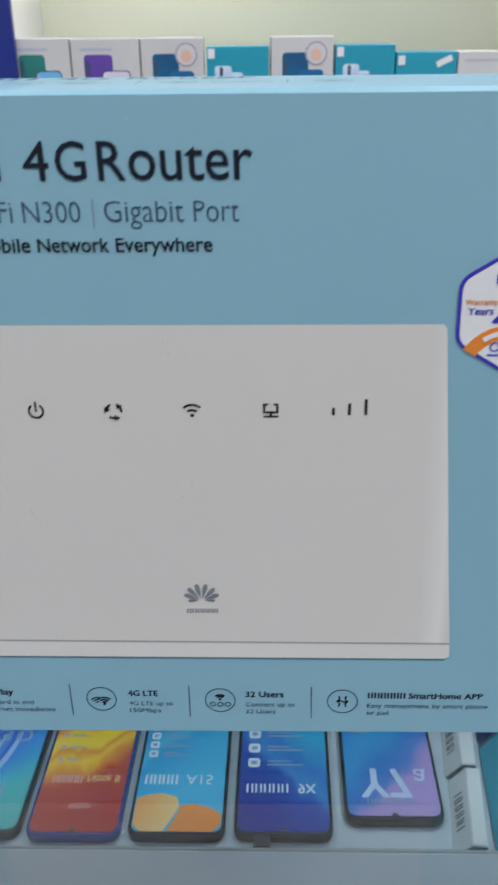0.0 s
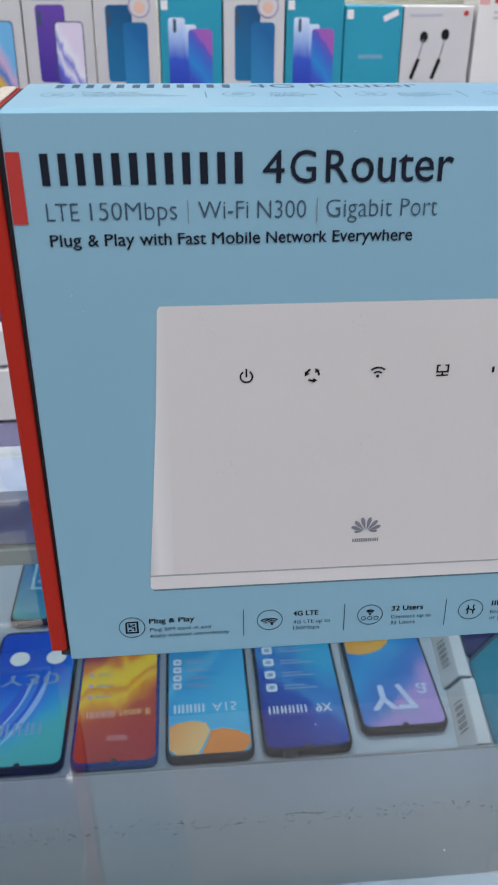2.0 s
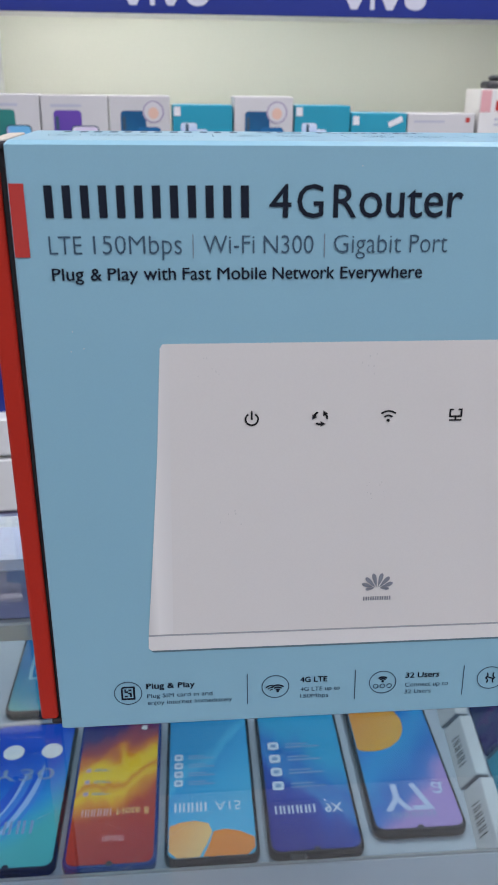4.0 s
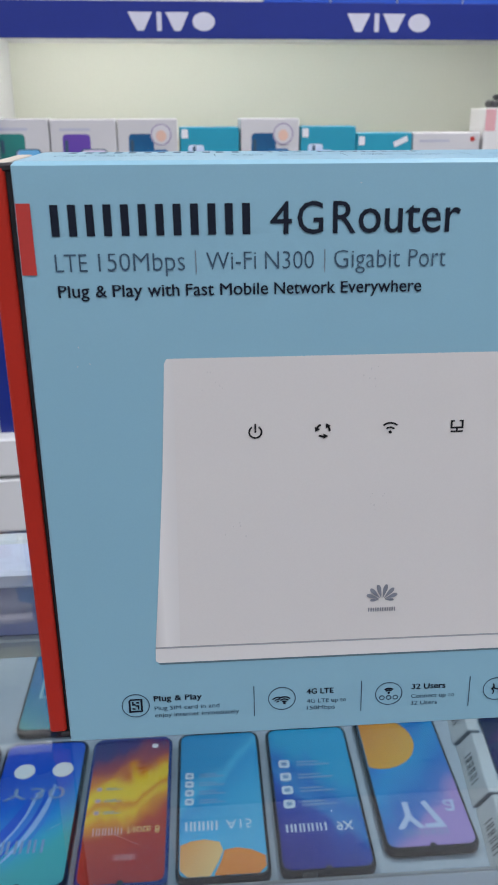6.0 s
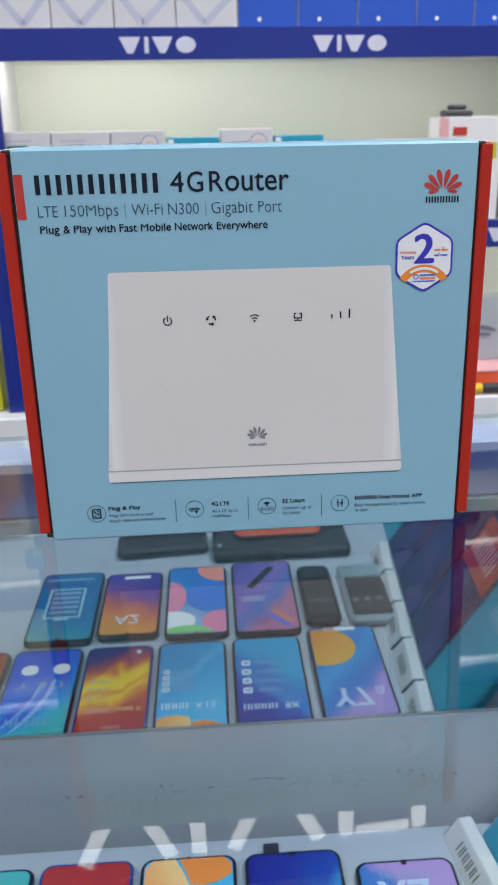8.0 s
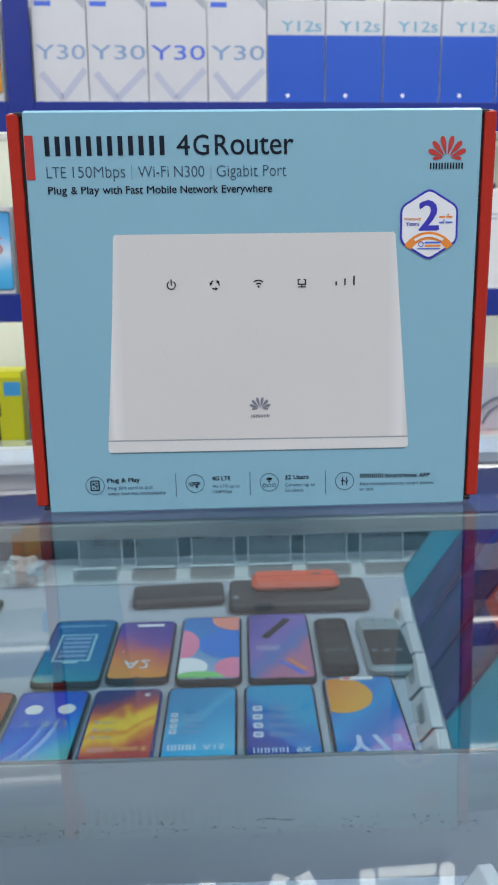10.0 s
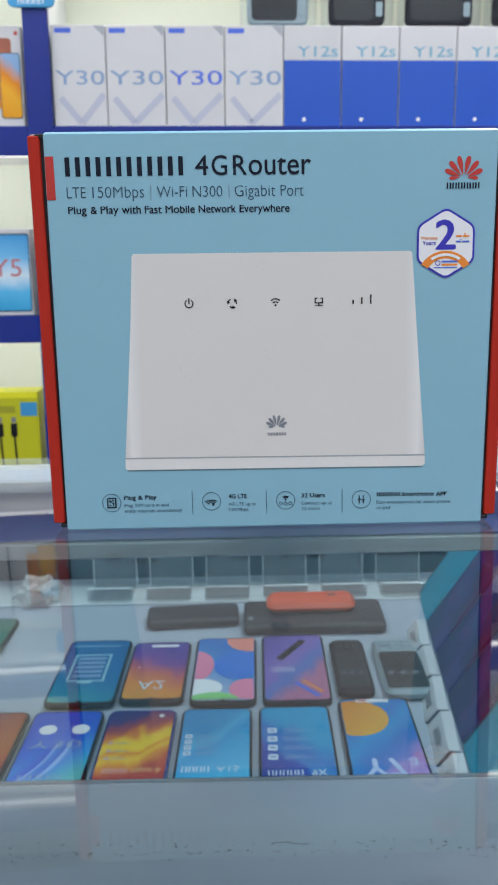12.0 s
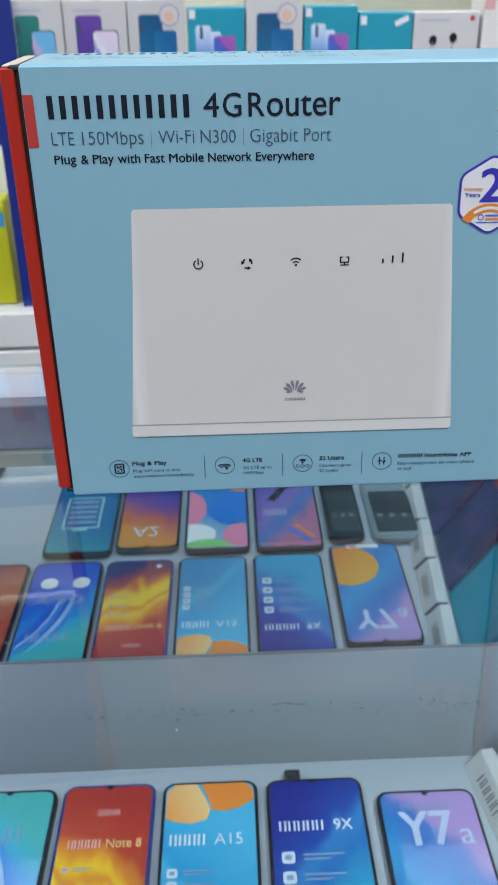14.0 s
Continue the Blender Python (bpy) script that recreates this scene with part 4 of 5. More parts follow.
brand_bars("brand_shape", TOP, 0.025, 0.054, 0.043, 0.053, 4, INK_SOFT, t, 0.24, 0.0007)
words("model_lettering", "A15", TOP, 0.060, 0.082, 0.043, 0.010, INK_SOFT, t, 0.0, 0.0007)
icons(t, 0.025, (0.016, 0.0055, -0.005, -0.0155), 0.0078)
t = screen_thing("dummy_phone", "dummy phone with a deep blue print and raised camera", 0.102, 0.180, -0.072, 0.103, A["navy"])
part("camera_window", slab(bmesh.new(), 0.1195, 0.1030, 0.1295, 0.1115, PLAT + 0.0081, PLAT + 0.0084, 0.001, 0.0001), CAMERA_GLASS, part("popup_camera", slab(bmesh.new(), 0.118, 0.1015, 0.131, 0.1125, PLAT + 0.0015, PLAT + 0.008, 0.001, 0.0006), CHARCOAL, t, "raised dark pop-up camera"), "shiny camera window")
brand_bars("brand_shape", TOP, 0.110, 0.146, 0.052, 0.061, 5, INK_SOFT, t, 0.22, 0.0007)
words("model_lettering", "9X", TOP, 0.153, 0.168, 0.052, 0.0095, INK_SOFT, t, 0.02, 0.0007)
icons(t, 0.111, (0.024, 0.0075, -0.009, -0.0255), 0.0102)
t = screen_thing("dummy_phone", "dummy phone with a blue and pink print and orange disc", 0.190, 0.269, -0.086, 0.087, A["pastel"])
on_screen(t, "printed_disc", [[(max(0.1934, x), y) for x, y in disc(0.207, -0.043, 0.035, 0.036, 40)]], picture("orange_disc_print", ((0.0, (0.62, 0.20, 0.01)), (1.0, (0.74, 0.36, 0.05))), 40, 0.1, 2.0), 0.0006)
words("model_lettering", "Y7", TOP, 0.204, 0.246, 0.035, 0.030, INK_HAZE, t, 0.02, 0.0007)
words("model_lettering", "a", TOP, 0.249, 0.260, 0.035, 0.017, INK_HAZE, t, 0.0, 0.0007)
brand_bars("brand_shape", TOP, 0.208, 0.246, 0.0665, 0.0725, 6, INK_BLUE, t, 0.2, 0.0009)
on_screen(t, "sticker", [rect(0.211, -0.082, 0.247, -0.075)], STICKER, 0.0009)
on_screen(t, "sticker_mark", [rect(0.213, -0.0805, 0.222, -0.0765)], PRINT_RED, 0.0011)
# second row
t = screen_thing("dummy_phone", "dummy phone with a teal print and battery sign", -0.143, -0.062, -0.252, -0.085, A["teal"])
BATTERY_INK = surface("pale_teal_ink", (0.30, 0.52, 0.60), 0.4, bump=0)
bx0, bx1, by0, by1 = -0.128, -0.082, -0.208, -0.140
on_screen(t, "printed_battery", [rect(bx0, by0, bx1, by0 + 0.003), rect(bx0, by1, bx1, by1 + 0.003), rect(bx0, by0 + 0.003, bx0 + 0.003, by1), rect(bx1 - 0.003, by0 + 0.003, bx1, by1), rect(bx0 + 0.014, by1 + 0.003, bx1 - 0.014, by1 + 0.008)], BATTERY_INK)
on_screen(t, "printed_charge", [rect(bx0 + 0.006, by0 + 0.008 + k * 0.0115, bx1 - 0.006, by0 + 0.0145 + k * 0.0115) for k in range(5)], INK_BLUE)
on_screen(t, "printed_line", [rect(-0.136, -0.234, -0.075, -0.230)], INK_TEAL)
t = screen_thing("dummy_phone", "dummy phone with a sunset orange print", -0.058, 0.016, -0.243, -0.090, A["sunset"])
words("model_lettering", "A2", TOP, -0.040, -0.009, -0.135, 0.020, INK_SOFT, t, 0.0, 0.0007)
on_screen(t, "sticker", [rect(-0.034, -0.232, 0.0, -0.225)], STICKER, 0.0009)
t = screen_thing("dummy_phone", "dummy phone with a candy-coloured geometric print", 0.023, 0.100, -0.252, -0.083, A["candy"])
def clipped(cx, cy, rx, ry):
    """An oval cut off at the edges of the candy-coloured screen."""
    return [(min(0.0965, max(0.0265, x)), min(-0.0885, max(-0.2470, y))) for x, y in disc(cx, cy, rx, ry, 40)]


CANDY_PINK = surface("candy_pink_ink", (0.78, 0.22, 0.36), 0.3, bump=0)
SALMON = surface("salmon_ink", (0.80, 0.26, 0.20), 0.3, bump=0)
on_screen(t, "printed_oval", [clipped(0.094, -0.243, 0.032, 0.034)], SALMON, 0.0006)
on_screen(t, "printed_oval", [clipped(0.024, -0.172, 0.024, 0.040)], CANDY_PINK, 0.0006)
on_screen(t, "printed_oval", [clipped(0.090, -0.112, 0.022, 0.024)], CANDY_PINK, 0.0006)
on_screen(t, "printed_hill", [clipped(0.034, -0.115, 0.026, 0.022)], INK_WHITE, 0.0008)
on_screen(t, "printed_circle", [clipped(0.078, -0.172, 0.030, 0.036)], surface("azure_ink", (0.012, 0.17, 0.62), 0.3), 0.0010)
on_screen(t, "printed_hill", [clipped(0.050, -0.086, 0.030, 0.018)], surface("lime_ink", (0.24, 0.62, 0.20), 0.3), 0.0012)
t = screen_thing("dummy_phone", "dummy phone with a violet print and dark brush", 0.107, 0.186, -0.257, -0.081, A["violet"])
on_screen(t, "printed_brush", [stroke(0.128, -0.185, 0.160, -0.238, 0.010)], INK_BLACK)
brand_bars("brand_shape", TOP, 0.118, 0.147, -0.165, -0.151, 4, INK_PALE, t, 0.22, 0.0007)
on_screen(t, "printed_spray", [stroke(0.145, -0.125, 0.172, -0.092, 0.006)], INK_ROYAL)
on_screen(t, "printed_spray", [stroke(0.155, -0.130, 0.176, -0.102, 0.004)], PRINT_ORANGE)


def keypad_phone(x0, x1, y0, y1, body, label):
    t = thing("keypad_phone", label, "phone", "keypad phones")
    part("body", slab(bmesh.new(), x0, y0, x1, y1, PLAT, PLAT + 0.013, 0.010, 0.004, IDENT, 6), body, t)
    part("screen", slab(bmesh.new(), x0 + 0.004, y0 + (y1 - y0) * 0.30, x1 - 0.004, y1 - 0.008, PLAT + 0.0132, PLAT + 0.0142, 0.004, 0.0004), KEY_DARK, t, "dark glossy screen")
    w = (x1 - x0 - 0.012) / 3
    for j in range(3):
        for i in range(3):
            part("printed_icon", slab(bmesh.new(), x0 + 0.008 + i * w, y1 - 0.030 - 0.016 * j, x0 + 0.008 + i * w + w * 0.45, y1 - 0.023 - 0.016 * j, PLAT + 0.0143, PLAT + 0.0145, 0.001, 0.0001), INK_GREY if j == 1 else KEY_DARK, t)
            kx, ky = x0 + 0.006 + i * w, y0 + 0.008 + j * 0.010
            part("key", slab(bmesh.new(), kx + 0.001, ky, kx + w - 0.001, ky + 0.008, PLAT + 0.0132, PLAT + 0.0144, 0.002, 0.0004), PHONE_SILVER if body is PHONE_SILVER else KEY_DARK, t)
    return t


keypad_phone(0.193, 0.236, -0.232, -0.095, PHONE_BLACK, "small black keypad phone lying on the board")
keypad_phone(0.247, 0.303, -0.232, -0.092, PHONE_SILVER, "small silver keypad phone with a dark screen")
screen_thing("dummy_phone", "dummy phone with a green screen print", -0.305, -0.232, -0.33, -0.175, A["green"])
screen_thing("dummy_phone", "dummy phone with an ember orange screen print", -0.315, -0.236, -0.071, 0.100, A["ember"])
t = thing("power_bank", "charcoal power bank lying on the board", "power bank", "power banks")
part("body", slab(bmesh.new(), -0.064, -0.028, 0.064, 0.028, 0.0, 0.014, 0.008, 0.004, IDENT, 6), CHARCOAL, t)
part("seam", slab(bmesh.new(), -0.058, -0.0006, 0.058, 0.0006, 0.0141, 0.0144, 0.0003, 0.0001), KEY_DARK, t)
t.matrix_world = pose(0.012, -0.327, PLAT, 0, 0, -4)
t = thing("power_bank", "broad charcoal power bank under an orange one", "power bank", "power banks")
part("body", slab(bmesh.new(), 0.083, -0.359, 0.275, -0.272, PLAT, PLAT + 0.016, 0.008, 0.004, IDENT, 6), CHARCOAL, t)
part("port", slab(bmesh.new(), 0.090, -0.30, 0.096, -0.29, PLAT + 0.0161, PLAT + 0.0165, 0.001, 0.0001), PHONE_SILVER, t)
t = thing("power_bank", "orange power bank lying on the broad dark one", "power bank", "power banks")
part("body", slab(bmesh.new(), 0.115, -0.358, 0.238, -0.306, PLAT + 0.0161, PLAT + 0.030, 0.014, 0.006, IDENT, 6), ORANGE_CASE, t)
part("port", slab(bmesh.new(), 0.200, -0.342, 0.213, -0.336, PLAT + 0.0301, PLAT + 0.0305, 0.001, 0.0001), CHARCOAL, t)

# clear stands along the front glass
for k in range(6):
    x0 = -0.15 + 0.087 * k
    t = thing("acrylic_stand", "clear acrylic phone stand by the front glass", "stand", "acrylic stands")
    part("base", slab(bmesh.new(), x0, -0.455, x0 + 0.066, -0.395, PLAT + 0.0024, PLAT + 0.006, 0.004, 0.001), ACRYLIC, t)
    part("back_plate", slab(bmesh.new(), x0, -0.462, x0 + 0.066, -0.456, PLAT + 0.0024, PLAT + 0.050, 0.002, 0.001), ACRYLIC, t)
    # Highlights on the plate and lip edges are put in as pale strips.
    part("edge", slab(bmesh.new(), x0 + 0.001, -0.463, x0 + 0.065, -0.455, PLAT + 0.0501, PLAT + 0.0525, 0.001, 0.0005), GLINT_AND_TRACK, t, "pale strip painting the highlight on the edge")
    for ex in (x0 - 0.0008, x0 + 0.0652):
        part("edge", slab(bmesh.new(), ex, -0.4625, ex + 0.0016, -0.4555, PLAT + 0.004, PLAT + 0.050, 0.0005, 0.0003), GLINT_AND_TRACK, t, "pale strip painting the highlight on the edge")
    part("lip", slab(bmesh.new(), x0, -0.400, x0 + 0.066, -0.394, PLAT + 0.0062, PLAT + 0.022, 0.002, 0.001), ACRYLIC, t)
    part("lip_glint", slab(bmesh.new(), x0 + 0.001, -0.3995, x0 + 0.065, -0.3945, PLAT + 0.0222, PLAT + 0.0236, 0.001, 0.0004), GLINT_AND_TRACK, t, "pale strip painting the highlight on the edge")

# a crumpled clear bag left among the stands
t = thing("plastic_bag", "crumpled clear plastic bag lying by the stands", "bag")
bm = bmesh.new()
bmesh.ops.create_icosphere(bm, subdivisions=3, radius=1.0)
for v in bm.verts:
    n = v.co.normalized()
    k = 0.78 + 0.16 * math.sin(9 * n.x + 5 * n.y) + 0.12 * math.sin(13 * n.y - 7 * n.z) + random.uniform(-0.13, 0.13)
    v.co = Vector((-0.225 + 0.040 * n.x * k, -0.405 + 0.030 * n.y * k, max(PLAT + 0.0026, PLAT + 0.018 + 0.024 * n.z * k)))
part("film", bm, frosted("crumpled_film", (0.88, 0.88, 0.86), 0.55), t)

# small white boxes in a line
for k in range(5):
    y1 = 0.118 - 0.0795 * k
    t = thing("small_box", "small white carton on its side with a dark brand mark", "box", "small white cartons in a line")
    t.matrix_world = pose(0.2865 + 0.073 * (0.118 - y1 + 0.039), y1 - 0.039, PLAT, 0, 0, 4.2 + (2.2, 1.2, 2.6, 0.6, 1.8)[k])
    bm = slab(bmesh.new(), -0.0155, -0.0385, 0.0095, 0.0380, 0, 0.018, 0.0012, 0.0008)
    for v in bm.verts:
        if v.co.x < 0:
            v.co.x += 0.0135 * v.co.z / 0.018
    part("carton", bm, WHITE_BOX, t)
    bm = slab(bmesh.new(), -0.0148, 0.0381, 0.0090, 0.0388, 0.0005, 0.0172, 0.0003, 0.0001)
    for v in bm.verts:
        if v.co.x < 0:
            v.co.x += 0.0135 * v.co.z / 0.018
    part("flap", bm, INK_GREY, t, "grey tuck flap at the end")
    sloped = lambda u, v, d: Vector((-0.00875 + 0.600 * v - 0.800 * d, -u, 0.0090 + 0.800 * v + 0.600 * d))
    brand_bars("brand_shape", sloped, -0.018, 0.018, -0.0048, 0.0048, 5, INK_BLACK, t, 0.14, 0.0004)

# large cartons leaning by the side of the case
LEAN = pose(0.302, 0.118, PLAT + 0.001, 0, 34, 4.2)
stack = (
    (-0.118, -0.004, TEAL_BOX, 0.17, "teal phone carton leaning in the case"),
    (-0.222, -0.120, A["galaxy"], 0.19, "dark galaxy-print phone carton with a red band"),
    (-0.326, -0.224, A["galaxy"], 0.19, "dark galaxy-print phone carton leaning in the case"),
    (-0.428, -0.328, A["galaxy"], 0.19, "dark galaxy-print phone carton leaning in the case"),
    (-0.53, -0.430, TEAL_BOX, 0.19, "teal phone carton leaning in the case"),
)
for y0, y1, art, high, label in stack:
    t = thing("leaning_box", label, "box", "cartons leaning in the case")
    t.matrix_world = LEAN
    part("carton", slab(bmesh.new(), 0.0, y0, 0.012, y1, 0.0, high, 0.004, 0.0015), art, t)
    side = lambda u, v, d: Vector((-d, u, v))
    if "red" in label:
        part("red_band", flat(side, [rect(y0 + 0.002, 0.105, y1 - 0.002, 0.165)], 0.0005), PRINT_RED, t)
        brand_bars("brand_shape", side, y0 + 0.01, y1 - 0.02, 0.120, 0.148, 5, INK_PINK, t, 0.25, 0.0008)
    elif "teal" in label:
        part("printed_edge", flat(side, [rect(y0 + 0.002, 0.003, y0 + 0.006, high - 0.004)], 0.0005), INK_SLATE, t)
        part("printed_block", flat(side, [rect(y0 + 0.03, high * 0.62, y1 - 0.02, high * 0.70)], 0.0005), INK_TEAL, t)


# ---- the router carton ----
W, H, DEEP = 0.2325, 0.2105, 0.0585
SHEAR = 0.075
box = thing("router_box", "pale blue router carton with red ends standing on the glass", "box")
FACE = on_front(0.0, SHEAR)
bm = slab(bmesh.new(), 0.0, 0.0, W, DEEP, -0.0014, H, 0.0012, 0.0012)
for v in bm.verts:
    v.co.x += (0.0004 + 0.0016 * v.co.z / H) if v.co.x < W / 2 else (-0.0017 + 0.0027 * v.co.z / H)
    v.co.z *= 1 - SHEAR * v.co.x
part("sleeve", bm, BLUE_CARD, box)


def lean_out(bm, side):
    """Lets an end part follow the slightly flared side of the sleeve."""
    for v in bm.verts:
        v.co.x += 0.0007 * v.co.z / H if side < 0 else 0.0027 * v.co.z / H
    return bm


for side in (-1, 1):
    xa, xb = (-0.0072, -0.0008) if side < 0 else (W - 0.0003, W + 0.0062)
    k = 1 - SHEAR * max(0, xa)
    bm = slab(bmesh.new(), xa, 0.0012, xb, DEEP + 0.002, 0.0030, (H - 0.0015) * k, 0.0014, 0.0006, IDENT, 5)
    end = part("end_flap", lean_out(bm, side), RED_CARD, box, "red end flap")
    edge = slab(bmesh.new(), xa + 0.0006, 0.004, xb - 0.0006, DEEP - 0.002, (H - 0.0014) * k, (H - 0.0006) * k, 0.002, 0.0003)
    part("flap_edge", lean_out(edge, side), RAW_CARD, end, "pale raw card edge")
    # Shade inside the fold is painted as a solid near-black strip.
    ga, gb = (-0.0008, 0.0018) if side < 0 else (W - 0.0024, W - 0.0003)
    part("fold_gap_shade", lean_out(block(ga, 0.0026, 0.0006, gb, DEEP, (H - 0.0016) * k, 0.0003), side), FOLD_SHADE, box, "near-black strip painting the shade in the fold gap")
    for zc in (0.0003, (H - 0.0030) * k):
        part("tuck_edge", lean_out(block(ga - 0.0026 * (side < 0), 0.0015, zc, gb + 0.0026 * (side > 0), 0.007, zc + 0.0024, 0.0006), side), FOLD_SHADE, box)
part("red_tab", flat(FACE, [[(0.0022, 0.177), (0.0067, 0.177), (0.0067, 0.1985), (0.0024, 0.1985)]], 0.0003), PRINT_RED, box)

# the brand word as a row of plain upright bars
for k in range(12):
    bx = 0.0124 + (0.0728 - 0.0124 - 0.0024) * k / 11
    part("brand_shape", flat(FACE, [rect(bx, 0.1886, bx + 0.0024, 0.1980)]), INK, box)
for text, a, c in (("4", 0.0789, 0.0856), ("G", 0.0873, 0.0953), ("R", 0.0983, 0.1054), ("outer", 0.1062, 0.1381)):
    words("heading", text, FACE, a, c, 0.1886, 0.0098, INK, box, 0.006)
for text, a, c in (("LTE", 0.0125, 0.0223), ("150Mbps", 0.0257, 0.0523), ("Wi-Fi", 0.0589, 0.0744), ("N300", 0.0772, 0.0925), ("Gigabit", 0.0988, 0.1197), ("Port", 0.1224, 0.1342)):
    words("subheading", text, FACE, a, c, 0.1778, 0.0056, INK_SLATE, box, -0.009)
part("divider", flat(FACE, [rect(0.0556, 0.1765, 0.0558, 0.1838)]), INK_GREY, box)
part("divider", flat(FACE, [rect(0.0958, 0.1765, 0.0960, 0.1838)]), INK_GREY, box)
for text, a, c in (("Plug", 0.0126, 0.0222), ("&", 0.0242, 0.0276), ("Play", 0.0294, 0.0387), ("with", 0.0403, 0.0502), ("Fast", 0.0522, 0.0610), ("Mobile", 0.0629, 0.0781), ("Network", 0.0800, 0.0993), ("Everywhere", 0.1011, 0.1269)):
    words("slogan", text, FACE, a, c, 0.1699, 0.0037, INK, box, 0.013)

# the printed picture of the router
art = part("printed_router", flat(FACE, [[(0.0352, 0.0400), (0.1988, 0.0390), (0.1962, 0.07), (0.1932, 0.11), (0.1904, 0.1480), (0.1893, 0.1492), (0.0452, 0.1494), (0.0441, 0.1480), (0.0415, 0.11), (0.0380, 0.07)]], 0.0002), ROUTER_PRINT, box, "printed picture of a white router")
part("printed_edge", flat(FACE, [[(0.0352, 0.0400), (0.0441, 0.0400), (0.0471, 0.1488), (0.0450, 0.1494), (0.0441, 0.1480), (0.0415, 0.11), (0.0380, 0.07)]], 0.00022, 0.00001), ROUTER_EDGE, box)
EDGE_R = picture("printed_white_edge_far", ((0.0, (0.66, 0.635, 0.625)), (0.3, (0.70, 0.675, 0.665)), (0.65, (0.76, 0.735, 0.725)), (1.0, (0.60, 0.58, 0.57))), 90, 0.0, 1.0, 0.4, 0.0)
part("printed_edge", flat(FACE, [[(0.1886, 0.0391), (0.1988, 0.0390), (0.1962, 0.07), (0.1932, 0.11), (0.1904, 0.1480), (0.1892, 0.1494), (0.1869, 0.1488)]], 0.00022, 0.00001), EDGE_R, box)
part("printed_line", flat(FACE, [[(0.0352, 0.0393), (0.1989, 0.0383), (0.1989, 0.0389), (0.0352, 0.0399)]], 0.0002), ROUTER_LINE, box)
part("printed_base", flat(FACE, [[(0.0349, 0.0340), (0.0360, 0.0331), (0.1974, 0.0324), (0.1990, 0.0333), (0.1988, 0.0382), (0.0351, 0.0392)]], 0.0002), ROUTER_BASE, box)
part("printed_shadow", flat(FACE, [[(0.0365, 0.0323), (0.1972, 0.0316), (0.1980, 0.0323), (0.0358, 0.0330)]], 0.00015), ROUTER_SHADE, box)
ART = 0.0004
part("power_icon", flat(FACE, [arc(0.0732, 0.1233, 0.0021, 0.0006, 122, 418), rect(0.0729, 0.1231, 0.0735, 0.1263)], ART), INK_BLACK, box)
tri = []
for k in range(3):
    a = 90 + 120 * k
    tri.append(arc(0.0960, 0.1232, 0.0022, 0.0007, a + 22, a + 68, 6))
    b = radians(a + 78)
    cx, cz = 0.0960 + 0.0022 * math.cos(b), 0.1232 + 0.0022 * math.sin(b)
    tri.append(disc(cx, cz, 0.0011, 0.0011, 3))
part("arrows_icon", flat(FACE, tri, ART), INK_BLACK, box)


def wifi(name, cx, cz, r, material, parent, n=2):
    loops = [disc(cx, cz - r * 0.42, r * 0.16, r * 0.16, 12)]
    for k in range(n):
        loops.append(arc(cx, cz - r * 0.5, r * (0.55 + 0.45 * k), r * 0.17, 48, 132, 10))
    return part(name, flat(FACE, loops, ART), material, parent)


wifi("signal_icon", 0.1188, 0.1234, 0.0036, INK_BLACK, box)
cx, cz = 0.1416, 0.1234
part("screen_icon", flat(FACE, [rect(cx - 0.0022, cz - 0.0003, cx - 0.0016, cz + 0.0021), rect(cx + 0.0016, cz - 0.0003, cx + 0.0022, cz + 0.0021), rect(cx - 0.0022, cz - 0.0009, cx + 0.0022, cz - 0.0003), rect(cx - 0.0022, cz + 0.0016, cx - 0.0008, cz + 0.0021), rect(cx + 0.0008, cz + 0.0016, cx + 0.0022, cz + 0.0021), rect(cx - 0.0003, cz - 0.0017, cx + 0.0003, cz - 0.0009), rect(cx - 0.0021, cz - 0.0022, cx + 0.0021, cz - 0.0017)], ART), INK_BLACK, box)
part("bars_icon", flat(FACE, [rect(0.1592, 0.1219, 0.1600, 0.1241), rect(0.1638, 0.1219, 0.1646, 0.1255), rect(0.1685, 0.1219, 0.1693, 0.1268)], ART), INK_BLACK, box)
petals("emblem_petal", FACE, 0.1183, 0.0562, 0.0061, INK_GREY, box, ART)
brand_bars("brand_shape", FACE, 0.1132, 0.1236, 0.0512, 0.0528, 6, INK_GREY, box, 0.25, ART)
petals("emblem_petal", FACE, 0.2160, 0.1862, 0.0104, PRINT_RED, box)
brand_bars("brand_shape", FACE, 0.2072, 0.2246, 0.1805, 0.1836, 6, INK, box, 0.25)
# scuffs on the printed face
for sx, sz, n in ((0.060, 0.141, 7), (0.112, 0.142, 6), (0.116, 0.095, 9), (0.066, 0.088, 5), (0.105, 0.205, 1), (0.020, 0.150, 3)):
    loops = []
    for k in range(n):
        ux, uz = sx + random.uniform(-0.004, 0.004), sz + random.uniform(-0.004, 0.004)
        loops.append(disc(ux, uz, random.uniform(0.00012, 0.0003), random.uniform(0.00015, 0.0005), 6))
    part("scuff", flat(FACE, loops, 0.0003, 0.00005), SCUFF, box)

